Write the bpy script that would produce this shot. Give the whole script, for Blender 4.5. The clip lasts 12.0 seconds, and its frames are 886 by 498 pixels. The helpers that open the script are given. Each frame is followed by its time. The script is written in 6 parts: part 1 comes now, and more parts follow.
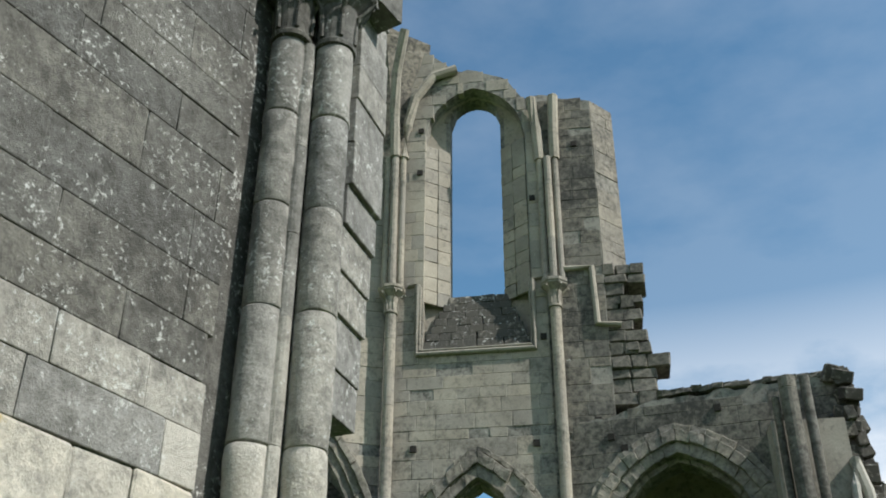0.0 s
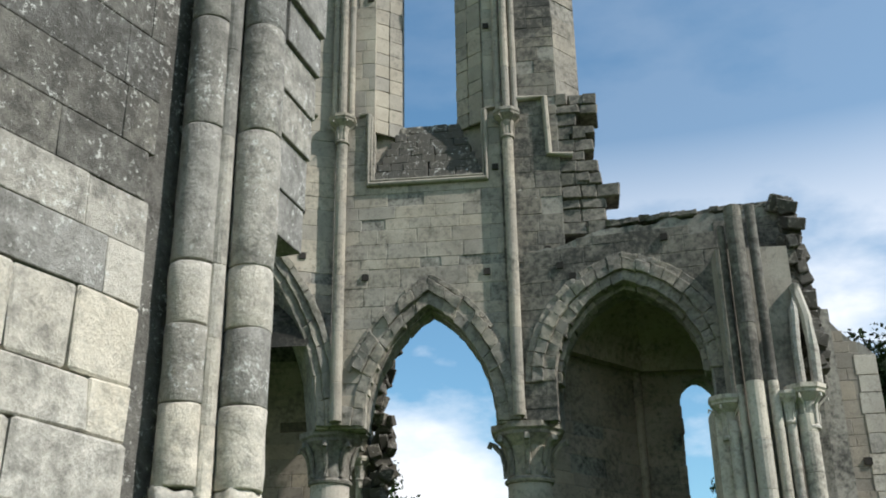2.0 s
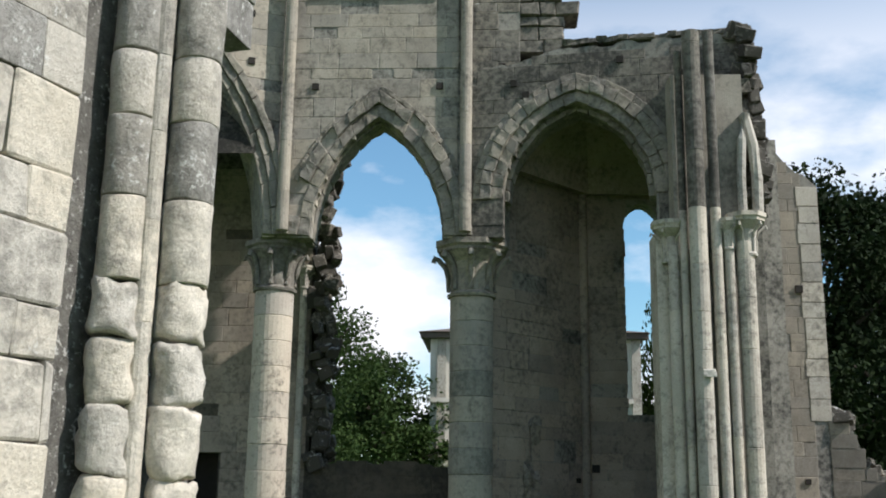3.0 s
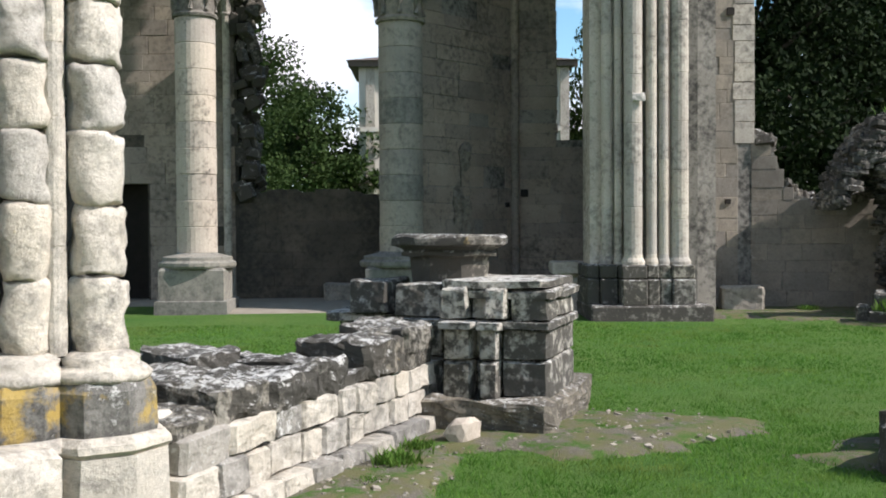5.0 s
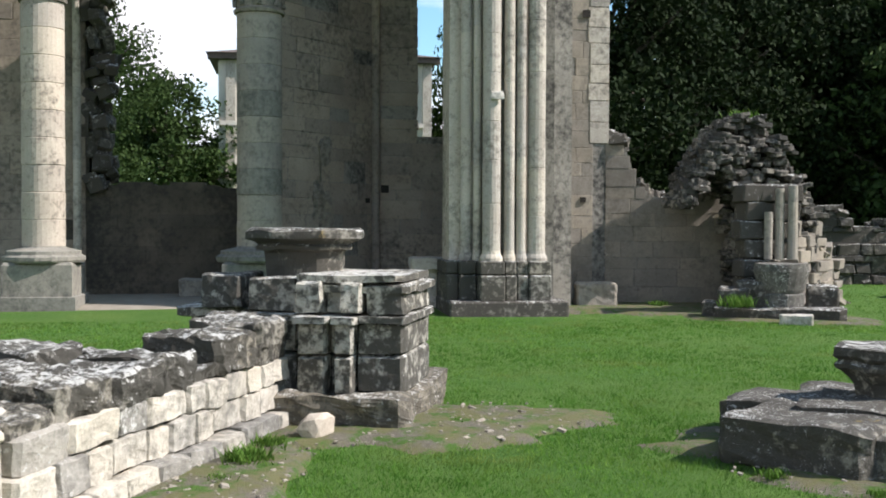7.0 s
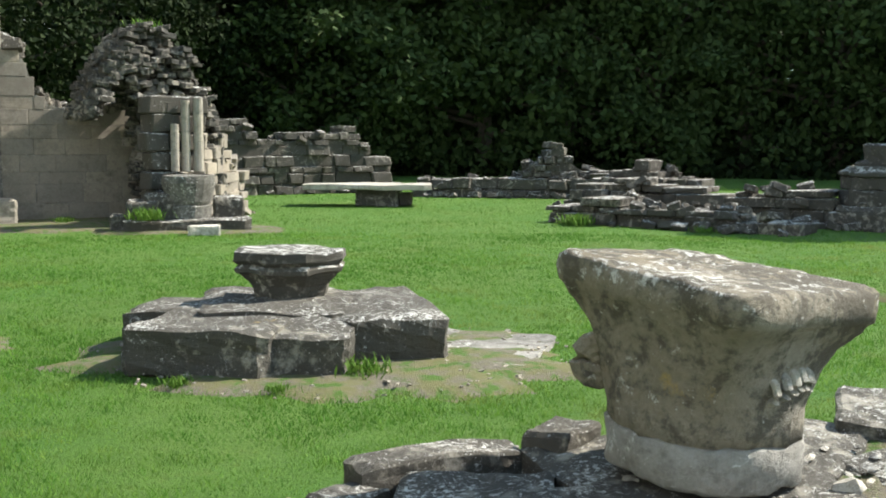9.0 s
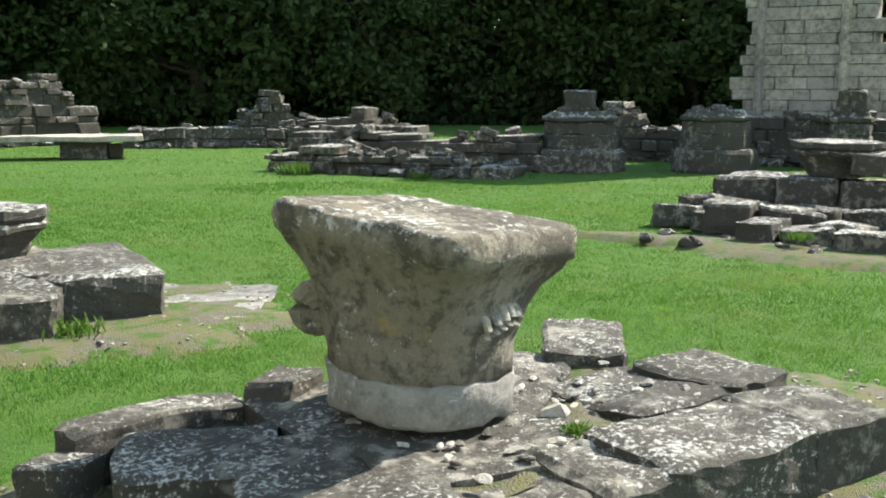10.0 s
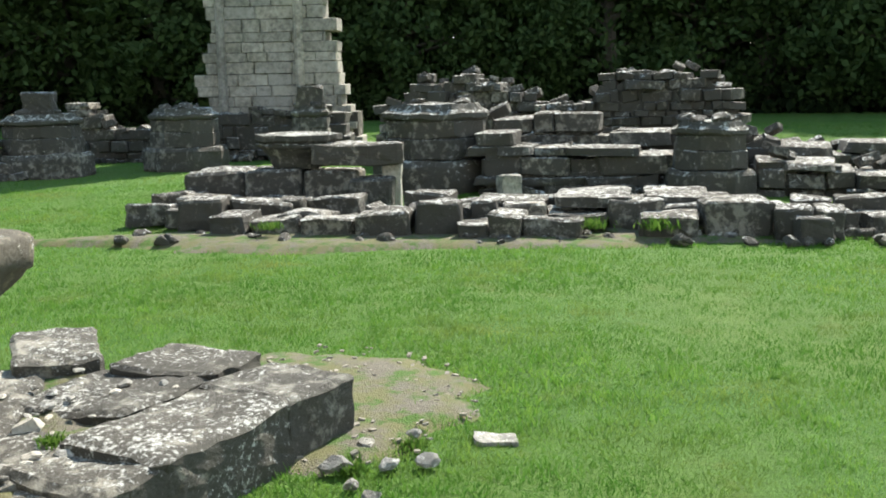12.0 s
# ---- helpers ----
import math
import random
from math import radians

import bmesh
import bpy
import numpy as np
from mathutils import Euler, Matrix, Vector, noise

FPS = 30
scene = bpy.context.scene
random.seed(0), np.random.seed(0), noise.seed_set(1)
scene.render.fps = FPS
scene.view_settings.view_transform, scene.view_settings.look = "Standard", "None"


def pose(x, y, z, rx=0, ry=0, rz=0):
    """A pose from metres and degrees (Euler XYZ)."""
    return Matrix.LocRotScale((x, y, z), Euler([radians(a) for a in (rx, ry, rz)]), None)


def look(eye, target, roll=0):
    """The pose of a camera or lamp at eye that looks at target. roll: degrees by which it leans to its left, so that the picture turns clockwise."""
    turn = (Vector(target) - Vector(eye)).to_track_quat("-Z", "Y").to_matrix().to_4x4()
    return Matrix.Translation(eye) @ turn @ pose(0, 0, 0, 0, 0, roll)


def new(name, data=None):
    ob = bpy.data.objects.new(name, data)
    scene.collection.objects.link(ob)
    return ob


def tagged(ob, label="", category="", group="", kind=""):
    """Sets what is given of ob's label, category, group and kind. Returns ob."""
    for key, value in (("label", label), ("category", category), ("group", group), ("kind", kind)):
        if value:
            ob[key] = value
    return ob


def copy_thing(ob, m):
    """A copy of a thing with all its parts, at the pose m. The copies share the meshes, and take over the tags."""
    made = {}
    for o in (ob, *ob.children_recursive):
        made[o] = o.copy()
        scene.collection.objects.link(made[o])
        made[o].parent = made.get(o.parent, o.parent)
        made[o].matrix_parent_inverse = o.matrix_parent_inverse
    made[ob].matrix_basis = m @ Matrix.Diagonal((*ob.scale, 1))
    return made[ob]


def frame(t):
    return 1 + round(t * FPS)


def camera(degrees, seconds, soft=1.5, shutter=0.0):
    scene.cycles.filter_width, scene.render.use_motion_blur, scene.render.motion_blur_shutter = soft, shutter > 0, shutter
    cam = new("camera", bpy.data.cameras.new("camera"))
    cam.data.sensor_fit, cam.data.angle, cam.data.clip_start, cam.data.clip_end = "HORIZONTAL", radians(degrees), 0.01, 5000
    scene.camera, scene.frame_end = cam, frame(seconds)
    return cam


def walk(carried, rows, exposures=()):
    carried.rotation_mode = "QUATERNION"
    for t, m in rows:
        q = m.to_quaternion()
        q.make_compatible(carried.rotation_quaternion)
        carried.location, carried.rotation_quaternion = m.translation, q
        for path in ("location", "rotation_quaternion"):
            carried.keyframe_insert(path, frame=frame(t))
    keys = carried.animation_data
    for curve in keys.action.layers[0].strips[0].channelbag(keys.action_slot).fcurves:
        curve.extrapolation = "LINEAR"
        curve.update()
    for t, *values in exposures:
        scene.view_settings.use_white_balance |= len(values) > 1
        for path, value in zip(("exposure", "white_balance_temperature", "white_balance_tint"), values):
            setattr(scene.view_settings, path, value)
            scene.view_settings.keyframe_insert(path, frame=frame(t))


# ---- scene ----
cam = camera(45.1, 12.0, 1.9)
PATH = [
    (0, (-0.151, -0.322, 1.774), (-0.403, 1.362, 2.823), 0.2),
    (0.5, (-0.149, -0.324, 1.772), (-0.396, 1.363, 2.817), 0.2),
    (1, (-0.127, -0.328, 1.749), (-0.366, 1.39, 2.745), -0.1),
    (1.5, (-0.113, -0.298, 1.721), (-0.332, 1.481, 2.607), -0.2),
    (2, (-0.106, -0.256, 1.707), (-0.293, 1.578, 2.48), -0.9),
    (2.5, (-0.106, -0.22, 1.682), (-0.257, 1.672, 2.312), 0.0),
    (3, (-0.128, -0.167, 1.658), (-0.228, 1.779, 2.109), 0.8),
    (3.5, (-0.149, -0.118, 1.674), (-0.197, 1.864, 1.936), 0.4),
    (5.3, (-0.145, -0.022, 1.605), (-0.103, 1.977, 1.548), -0.5),
    (5.5, (-0.149, -0.016, 1.6), (-0.101, 1.983, 1.545), -0.6),
    (6, (-0.15, -0.019, 1.604), (-0.091, 1.979, 1.555), -0.4),
    (6.5, (-0.146, -0.017, 1.605), (-0.053, 1.98, 1.555), -0.1),
    (7, (-0.086, 0.003, 1.594), (0.202, 1.981, 1.54), 0.2),
    (7.2, (-0.066, 0.024, 1.587), (0.343, 1.981, 1.532), 0.2),
    (8.8, (0.081, 0.142, 1.541), (1.25, 1.755, 1.36), 0.3),
    (9, (0.089, 0.138, 1.539), (1.341, 1.684, 1.332), 0.3),
    (9.5, (0.105, 0.135, 1.538), (1.544, 1.499, 1.278), 0.0),
    (10, (0.117, 0.131, 1.533), (1.715, 1.294, 1.233), 0.1),
    (10.5, (0.114, 0.111, 1.534), (1.832, 1.087, 1.219), -0.1),
    (11, (0.094, 0.086, 1.533), (1.928, 0.824, 1.228), 0.4),
    (11.5, (0.076, 0.061, 1.531), (1.98, 0.592, 1.225), -0.1),
    (12, (0.049, 0.007, 1.533), (2.002, 0.304, 1.221), -1.2),
]
walk(cam, [(t, look(eye, target, roll)) for t, eye, target, roll in PATH], [(0, 0.4, 6350, 9), (2.5, 0.54, 6350, 12), (3.5, 0.55, 6450, 15), (5.5, 0.85, 6450, 18), (7.2, 0.97, 6500, 16), (9.0, 1.46, 6900, 10), (12, 1.54, 6950, 9)])

# ---- light ----
SUN_BEARING, SUN_HEIGHT = 109.0, 43.0
sky = bpy.data.worlds.new("sky")
scene.world = sky
sky.use_nodes = True
wn, wl = sky.node_tree.nodes, sky.node_tree.links
air = wn.new("ShaderNodeTexSky")
air.sky_type, air.sun_disc = "NISHITA", False
air.sun_elevation, air.sun_rotation = radians(SUN_HEIGHT), radians(SUN_BEARING)
air.air_density, air.dust_density, air.ozone_density = 1.0, 0.8, 1.0
coord = wn.new("ShaderNodeTexCoord")
squash = wn.new("ShaderNodeMapping")
squash.inputs["Scale"].default_value = (1.6, 1.6, 3.4)
squash.inputs["Location"].default_value = (0.35, 0.1, 0.2)
cloud = wn.new("ShaderNodeTexNoise")
cloud.inputs["Scale"].default_value, cloud.inputs["Detail"].default_value, cloud.inputs["Roughness"].default_value = 1.7, 9.0, 0.55
ramp = wn.new("ShaderNodeValToRGB")
ramp.color_ramp.elements[0].position, ramp.color_ramp.elements[1].position = 0.42, 0.57
blend = wn.new("ShaderNodeMixRGB")
blend.inputs["Color2"].default_value = (7.2, 7.3, 7.5, 1)
wl.new(coord.outputs["Generated"], squash.inputs["Vector"])
wl.new(squash.outputs["Vector"], cloud.inputs["Vector"])
wl.new(cloud.outputs["Fac"], ramp.inputs["Fac"])
parts = wn.new("ShaderNodeSeparateXYZ")
wl.new(coord.outputs["Generated"], parts.inputs["Vector"])
thin = wn.new("ShaderNodeMapRange")
for key, value in (("From Min", 0.3), ("From Max", 0.47), ("To Min", 1.0), ("To Max", 0.1)):
    thin.inputs[key].default_value = value
wl.new(parts.outputs["Z"], thin.inputs["Value"])
less = wn.new("ShaderNodeMath")
less.operation = "MULTIPLY"
wl.new(ramp.outputs["Color"], less.inputs[0])
wl.new(thin.outputs["Result"], less.inputs[1])
wl.new(less.outputs["Value"], blend.inputs["Fac"])
hue = wn.new("ShaderNodeMixRGB")
hue.blend_type = "MULTIPLY"
hue.inputs["Fac"].default_value = 1.0
hue.inputs["Color2"].default_value = (0.76, 1.05, 1.06, 1)
wl.new(air.outputs["Color"], hue.inputs["Color1"])
wl.new(hue.outputs["Color"], blend.inputs["Color1"])
wl.new(blend.outputs["Color"], wn["Background"].inputs["Color"])
wn["Background"].inputs["Strength"].default_value = 0.11
b, e = radians(SUN_BEARING), radians(SUN_HEIGHT)
sun = new("sun", bpy.data.lights.new("sun", "SUN"))
sun.data.energy, sun.data.angle, sun.data.color = 4.2, radians(0.53), (1.0, 0.97, 0.925)
sun.matrix_world = look((60 * math.sin(b) * math.cos(e), 60 * math.cos(b) * math.cos(e), 60 * math.sin(e)), (0, 0, 0))


# ---- materials ----
def nodes_of(name, rough):
    m = bpy.data.materials.new(name)
    m.use_nodes = True
    n = m.node_tree.nodes
    n["Principled BSDF"].inputs["Roughness"].default_value = rough
    n["Principled BSDF"].inputs["Specular IOR Level"].default_value = 0.25
    return m, n, m.node_tree.links, n["Principled BSDF"]


def noise_node(n, l, place, scale, detail=5.0, rough=0.6):
    t = n.new("ShaderNodeTexNoise")
    t.inputs["Scale"].default_value, t.inputs["Detail"].default_value, t.inputs["Roughness"].default_value = scale, detail, rough
    l.new(place, t.inputs["Vector"])
    return t.outputs["Fac"]


def ramp_node(n, l, fac, low, high, a=0.0, b=1.0):
    r = n.new("ShaderNodeMapRange")
    r.inputs["From Min"].default_value, r.inputs["From Max"].default_value = low, high
    r.inputs["To Min"].default_value, r.inputs["To Max"].default_value = a, b
    l.new(fac, r.inputs["Value"])
    return r.outputs["Result"]


def mixed(n, l, fac, a, b, kind="MIX"):
    m = n.new("ShaderNodeMixRGB")
    m.blend_type = kind
    for key, v in (("Fac", fac), ("Color1", a), ("Color2", b)):
        if isinstance(v, tuple):
            m.inputs[key].default_value = (*v, 1)
        elif isinstance(v, float):
            m.inputs[key].default_value = v
        else:
            l.new(v, m.inputs[key])
    return m.outputs["Color"]


def stone_material(name, light, warm, dark=0.3, spots=0.4, black=(0.035, 0.034, 0.03), moss=0.0, bump=0.5, island=False, grain_size=7.0, tops=0.0):
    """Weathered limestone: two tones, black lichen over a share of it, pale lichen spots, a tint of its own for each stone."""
    m, n, l, out = nodes_of(name, 0.92)
    place = n.new("ShaderNodeNewGeometry").outputs["Position"]
    if island:
        rnd = n.new("ShaderNodeNewGeometry").outputs["Random Per Island"]
    else:
        rnd = n.new("ShaderNodeObjectInfo").outputs["Random"]
    base = mixed(n, l, ramp_node(n, l, noise_node(n, l, place, 1.3), 0.35, 0.65), light, warm)
    tint = mixed(n, l, ramp_node(n, l, rnd, 0, 1), (0.78, 0.79, 0.81), (1.11, 1.08, 1.02))
    base = mixed(n, l, 0.85, base, tint, "MULTIPLY")
    grain = noise_node(n, l, place, 34.0, 6.0, 0.7)
    base = mixed(n, l, 0.6, base, mixed(n, l, ramp_node(n, l, grain, 0.3, 0.7), (0.72, 0.72, 0.72), (1.2, 1.2, 1.2)), "MULTIPLY")
    # black lichen in ragged patches
    big = noise_node(n, l, place, 0.9, 3.0, 0.5)
    fine = noise_node(n, l, place, 9.0, 8.0, 0.72)
    add = n.new("ShaderNodeMath")
    add.operation = "MULTIPLY_ADD"
    l.new(big, add.inputs[0])
    add.inputs[1].default_value = 0.55
    l.new(fine, add.inputs[2])
    edge = 0.98 - 0.42 * dark
    soft = 0.055 if dark > 0.5 else 0.12
    base = mixed(n, l, ramp_node(n, l, add.outputs[0], edge - soft, edge + soft, 0.0, 0.88), base, black)
    # pale lichen spots; tops lays extra on upward faces, also painting sunlight there
    if spots:
        crust = noise_node(n, l, place, grain_size, 10.0, 0.78)
        if tops:
            up = n.new("ShaderNodeSeparateXYZ")
            l.new(n.new("ShaderNodeNewGeometry").outputs["Normal"], up.inputs["Vector"])
            more = n.new("ShaderNodeMath")
            more.operation = "MULTIPLY_ADD"
            l.new(up.outputs["Z"], more.inputs[0])
            more.inputs[1].default_value = tops
            l.new(crust, more.inputs[2])
            crust = more.outputs[0]
        # crusts gather in some places and thin out in others
        spread = n.new("ShaderNodeMath")
        spread.operation = "MULTIPLY_ADD"
        l.new(noise_node(n, l, place, 2.3, 4.0, 0.6), spread.inputs[0])
        spread.inputs[1].default_value = 0.34
        l.new(crust, spread.inputs[2])
        edge = 0.87 - 0.14 * spots
        base = mixed(n, l, ramp_node(n, l, spread.outputs[0], edge - 0.01, edge + 0.05, 0.0, 0.82), base, (0.58, 0.57, 0.52))
    if moss:
        base = mixed(n, l, ramp_node(n, l, noise_node(n, l, place, 2.6, 6.0, 0.65), 0.72 - 0.16 * moss, 0.80 - 0.16 * moss, 0.0, 0.8), base, (0.42, 0.29, 0.07))
    l.new(base, out.inputs["Base Color"])
    bu = n.new("ShaderNodeBump")
    bu.inputs["Strength"].default_value, bu.inputs["Distance"].default_value = bump, 0.03
    l.new(mixed(n, l, 0.45, noise_node(n, l, place, 14.0, 9.0, 0.75), grain), bu.inputs["Height"])
    l.new(bu.outputs["Normal"], out.inputs["Normal"])
    return m


ASHLAR = stone_material("ashlar", (0.37, 0.335, 0.275), (0.275, 0.245, 0.2), 0.2, 0.15, black=(0.1, 0.09, 0.074))
ASHLAR_WARM = stone_material("warm_ashlar", (0.30, 0.265, 0.215), (0.22, 0.193, 0.155), 0.2, 0.05, black=(0.14, 0.122, 0.098))
ARCH_STONE = stone_material("arch_stone", (0.31, 0.28, 0.23), (0.22, 0.2, 0.165), 0.36, 0.2, black=(0.08, 0.072, 0.06), bump=1.0)
ASHLAR_FAR = stone_material("ashlar_joined", (0.34, 0.306, 0.252), (0.25, 0.223, 0.182), 0.22, 0.1, black=(0.13, 0.118, 0.096), island=True)
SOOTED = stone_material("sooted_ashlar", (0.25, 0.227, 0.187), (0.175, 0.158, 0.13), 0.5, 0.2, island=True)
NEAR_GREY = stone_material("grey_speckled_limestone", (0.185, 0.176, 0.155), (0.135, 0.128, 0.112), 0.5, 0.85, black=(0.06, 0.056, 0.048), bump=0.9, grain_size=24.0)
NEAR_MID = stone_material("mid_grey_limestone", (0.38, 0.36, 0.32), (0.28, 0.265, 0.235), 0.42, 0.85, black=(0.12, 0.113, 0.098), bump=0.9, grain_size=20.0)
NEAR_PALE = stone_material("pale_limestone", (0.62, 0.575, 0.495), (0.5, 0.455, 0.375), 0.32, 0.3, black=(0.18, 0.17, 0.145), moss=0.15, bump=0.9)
PALE = stone_material("pale_shaft_stone", (0.5, 0.46, 0.39), (0.4, 0.36, 0.3), 0.22, 0.2, black=(0.12, 0.11, 0.092), bump=0.5)
BUFF = stone_material("buff_shaft_stone", (0.50, 0.44, 0.36), (0.43, 0.37, 0.30), 0.08, 0.0, bump=0.25)
# LICHEN, STUMP, RUBBLE: real lichen, pushed to paint shaded sides and sunlit tops
LICHEN = stone_material("lichen_black_limestone", (0.34, 0.32, 0.27), (0.23, 0.21, 0.17), 0.76, 0.5, black=(0.042, 0.039, 0.032), moss=0.15, bump=1.0, tops=0.12, grain_size=13.0)
SLAB = stone_material("speckled_slab", (0.32, 0.30, 0.255), (0.21, 0.195, 0.16), 0.78, 0.7, black=(0.045, 0.041, 0.034), moss=0.3, bump=1.0, tops=0.05, grain_size=36.0)
STUMP = stone_material("sunlit_stump_stone", (0.5, 0.48, 0.42), (0.36, 0.335, 0.28), 0.62, 0.5, black=(0.04, 0.037, 0.03), moss=0.08, bump=1.0, tops=0.12, grain_size=16.0)
RUBBLE = stone_material("rubble_stone", (0.31, 0.285, 0.24), (0.2, 0.182, 0.15), 0.7, 0.4, black=(0.045, 0.04, 0.033), moss=0.1, bump=1.0, tops=0.12, grain_size=15.0)
RUBBLE_FAR = stone_material("rubble_joined", (0.28, 0.255, 0.215), (0.19, 0.172, 0.145), 0.62, 0.3, bump=0.9, island=True)
CAPITAL = stone_material("capital_stone", (0.29, 0.262, 0.215), (0.22, 0.188, 0.135), 0.56, 0.74, black=(0.085, 0.076, 0.06), moss=0.1, bump=1.0, grain_size=21.0, tops=0.055)
WHITE_RUIN = stone_material("pale_tower_stone", (0.41, 0.382, 0.328), (0.33, 0.304, 0.256), 0.4, 0.1, black=(0.13, 0.12, 0.1))
APSE = stone_material("dim_apse_stone", (0.36, 0.305, 0.245), (0.27, 0.226, 0.18), 0.2, 0.0, black=(0.08, 0.07, 0.056), bump=0.3)
DAMP = stone_material("damp_grey_drum", (0.25, 0.237, 0.205), (0.19, 0.184, 0.16), 0.3, 0.0, black=(0.09, 0.088, 0.075), bump=0.3)
# BUFF with the second column's shade put into the colour
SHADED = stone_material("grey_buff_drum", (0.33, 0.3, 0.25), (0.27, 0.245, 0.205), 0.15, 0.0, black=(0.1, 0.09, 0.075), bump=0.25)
SOOT_SHAFT = stone_material("blackened_shaft_stone", (0.21, 0.195, 0.165), (0.15, 0.138, 0.115), 0.5, 0.2, black=(0.05, 0.045, 0.038))
APSE_FAR = stone_material("dim_apse_joined", (0.29, 0.25, 0.2), (0.21, 0.178, 0.142), 0.25, 0.0, black=(0.08, 0.07, 0.056), bump=0.3, island=True)
# low wall behind the pointed arch: interior shade is mixed into its mossy colour
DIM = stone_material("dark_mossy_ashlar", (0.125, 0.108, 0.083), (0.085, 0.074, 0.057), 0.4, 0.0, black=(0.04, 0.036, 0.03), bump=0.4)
PLINTH = stone_material("lichened_plinth", (0.25, 0.24, 0.215), (0.18, 0.172, 0.152), 0.45, 0.7, moss=1.6, bump=0.7, grain_size=9.0)
MORTAR = stone_material("mortar", (0.29, 0.275, 0.24), (0.23, 0.215, 0.185), 0.35, 0.1)


def plain_material(name, a, b, scale=6.0, rough=0.9, bump=0.3):
    m, n, l, out = nodes_of(name, rough)
    place = n.new("ShaderNodeNewGeometry").outputs["Position"]
    f = noise_node(n, l, place, scale, 6.0, 0.65)
    l.new(mixed(n, l, ramp_node(n, l, f, 0.3, 0.7), a, b), out.inputs["Base Color"])
    bu = n.new("ShaderNodeBump")
    bu.inputs["Strength"].default_value, bu.inputs["Distance"].default_value = bump, 0.02
    l.new(f, bu.inputs["Height"])
    l.new(bu.outputs["Normal"], out.inputs["Normal"])
    return m


def lawn_material():
    m, n, l, out = nodes_of("lawn", 0.95)
    place = n.new("ShaderNodeNewGeometry").outputs["Position"]
    c = mixed(n, l, ramp_node(n, l, noise_node(n, l, place, 0.45, 4.0), 0.35, 0.68), (0.055, 0.138, 0.018), (0.095, 0.168, 0.03))
    c = mixed(n, l, ramp_node(n, l, noise_node(n, l, place, 1.6, 5.0, 0.7), 0.58, 0.76, 0.0, 0.7), c, (0.12, 0.145, 0.03))
    c = mixed(n, l, 0.7, c, mixed(n, l, ramp_node(n, l, noise_node(n, l, place, 45.0, 4.0, 0.7), 0.3, 0.7), (0.62, 0.62, 0.62), (1.4, 1.4, 1.3)), "MULTIPLY")
    l.new(c, out.inputs["Base Color"])
    bu = n.new("ShaderNodeBump")
    bu.inputs["Strength"].default_value, bu.inputs["Distance"].default_value = 0.9, 0.05
    l.new(noise_node(n, l, place, 60.0, 4.0, 0.7), bu.inputs["Height"])
    l.new(bu.outputs["Normal"], out.inputs["Normal"])
    return m


def leaf_material(name, a, b, soft=0.35, dry=None):
    m, n, l, out = nodes_of(name, 0.75)
    out.inputs["Specular IOR Level"].default_value = 0.08
    rnd = n.new("ShaderNodeNewGeometry").outputs["Random Per Island"]
    col = mixed(n, l, rnd, a, b)
    if dry:
        place = n.new("ShaderNodeNewGeometry").outputs["Position"]
        col = mixed(n, l, ramp_node(n, l, noise_node(n, l, place, 0.8, 5.0, 0.65), 0.5, 0.68, 0.0, 0.75), col, dry)
        clump = ramp_node(n, l, noise_node(n, l, place, 5.5, 5.0, 0.65), 0.36, 0.64)
        col = mixed(n, l, 0.62, col, mixed(n, l, clump, (0.5, 0.58, 0.54), (1.25, 1.22, 1.12)), "MULTIPLY")
        col = mixed(n, l, ramp_node(n, l, noise_node(n, l, place, 0.45, 4.0, 0.6), 0.42, 0.6, 0.0, 0.75), col, (0.05, 0.15, 0.02))
    l.new(col, out.inputs["Base Color"])
    thin = n.new("ShaderNodeBsdfTranslucent")
    l.new(col, thin.inputs["Color"])
    both = n.new("ShaderNodeMixShader")
    both.inputs["Fac"].default_value = soft
    l.new(out.outputs["BSDF"], both.inputs[1])
    l.new(thin.outputs["BSDF"], both.inputs[2])
    l.new(both.outputs["Shader"], n["Material Output"].inputs["Surface"])
    return m


LAWN = lawn_material()
BLADE = leaf_material("grass_blade", (0.072, 0.2, 0.026), (0.195, 0.32, 0.066), 0.45, (0.23, 0.25, 0.075))
WEED = leaf_material("weed_leaf", (0.06, 0.14, 0.02), (0.12, 0.2, 0.04), 0.35)
LEAF = leaf_material("tree_leaf", (0.022, 0.042, 0.012), (0.045, 0.072, 0.02), 0.2)
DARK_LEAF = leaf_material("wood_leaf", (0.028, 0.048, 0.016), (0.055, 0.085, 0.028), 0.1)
# darker copy of the wood leaf, with the shade of neighbouring trees in its colour
SHADED_LEAF = leaf_material("shaded_wood_leaf", (0.007, 0.014, 0.005), (0.02, 0.033, 0.01), 0.08)
BARK = plain_material("bark", (0.05, 0.042, 0.032), (0.09, 0.075, 0.06), 8.0, 0.95, 0.8)


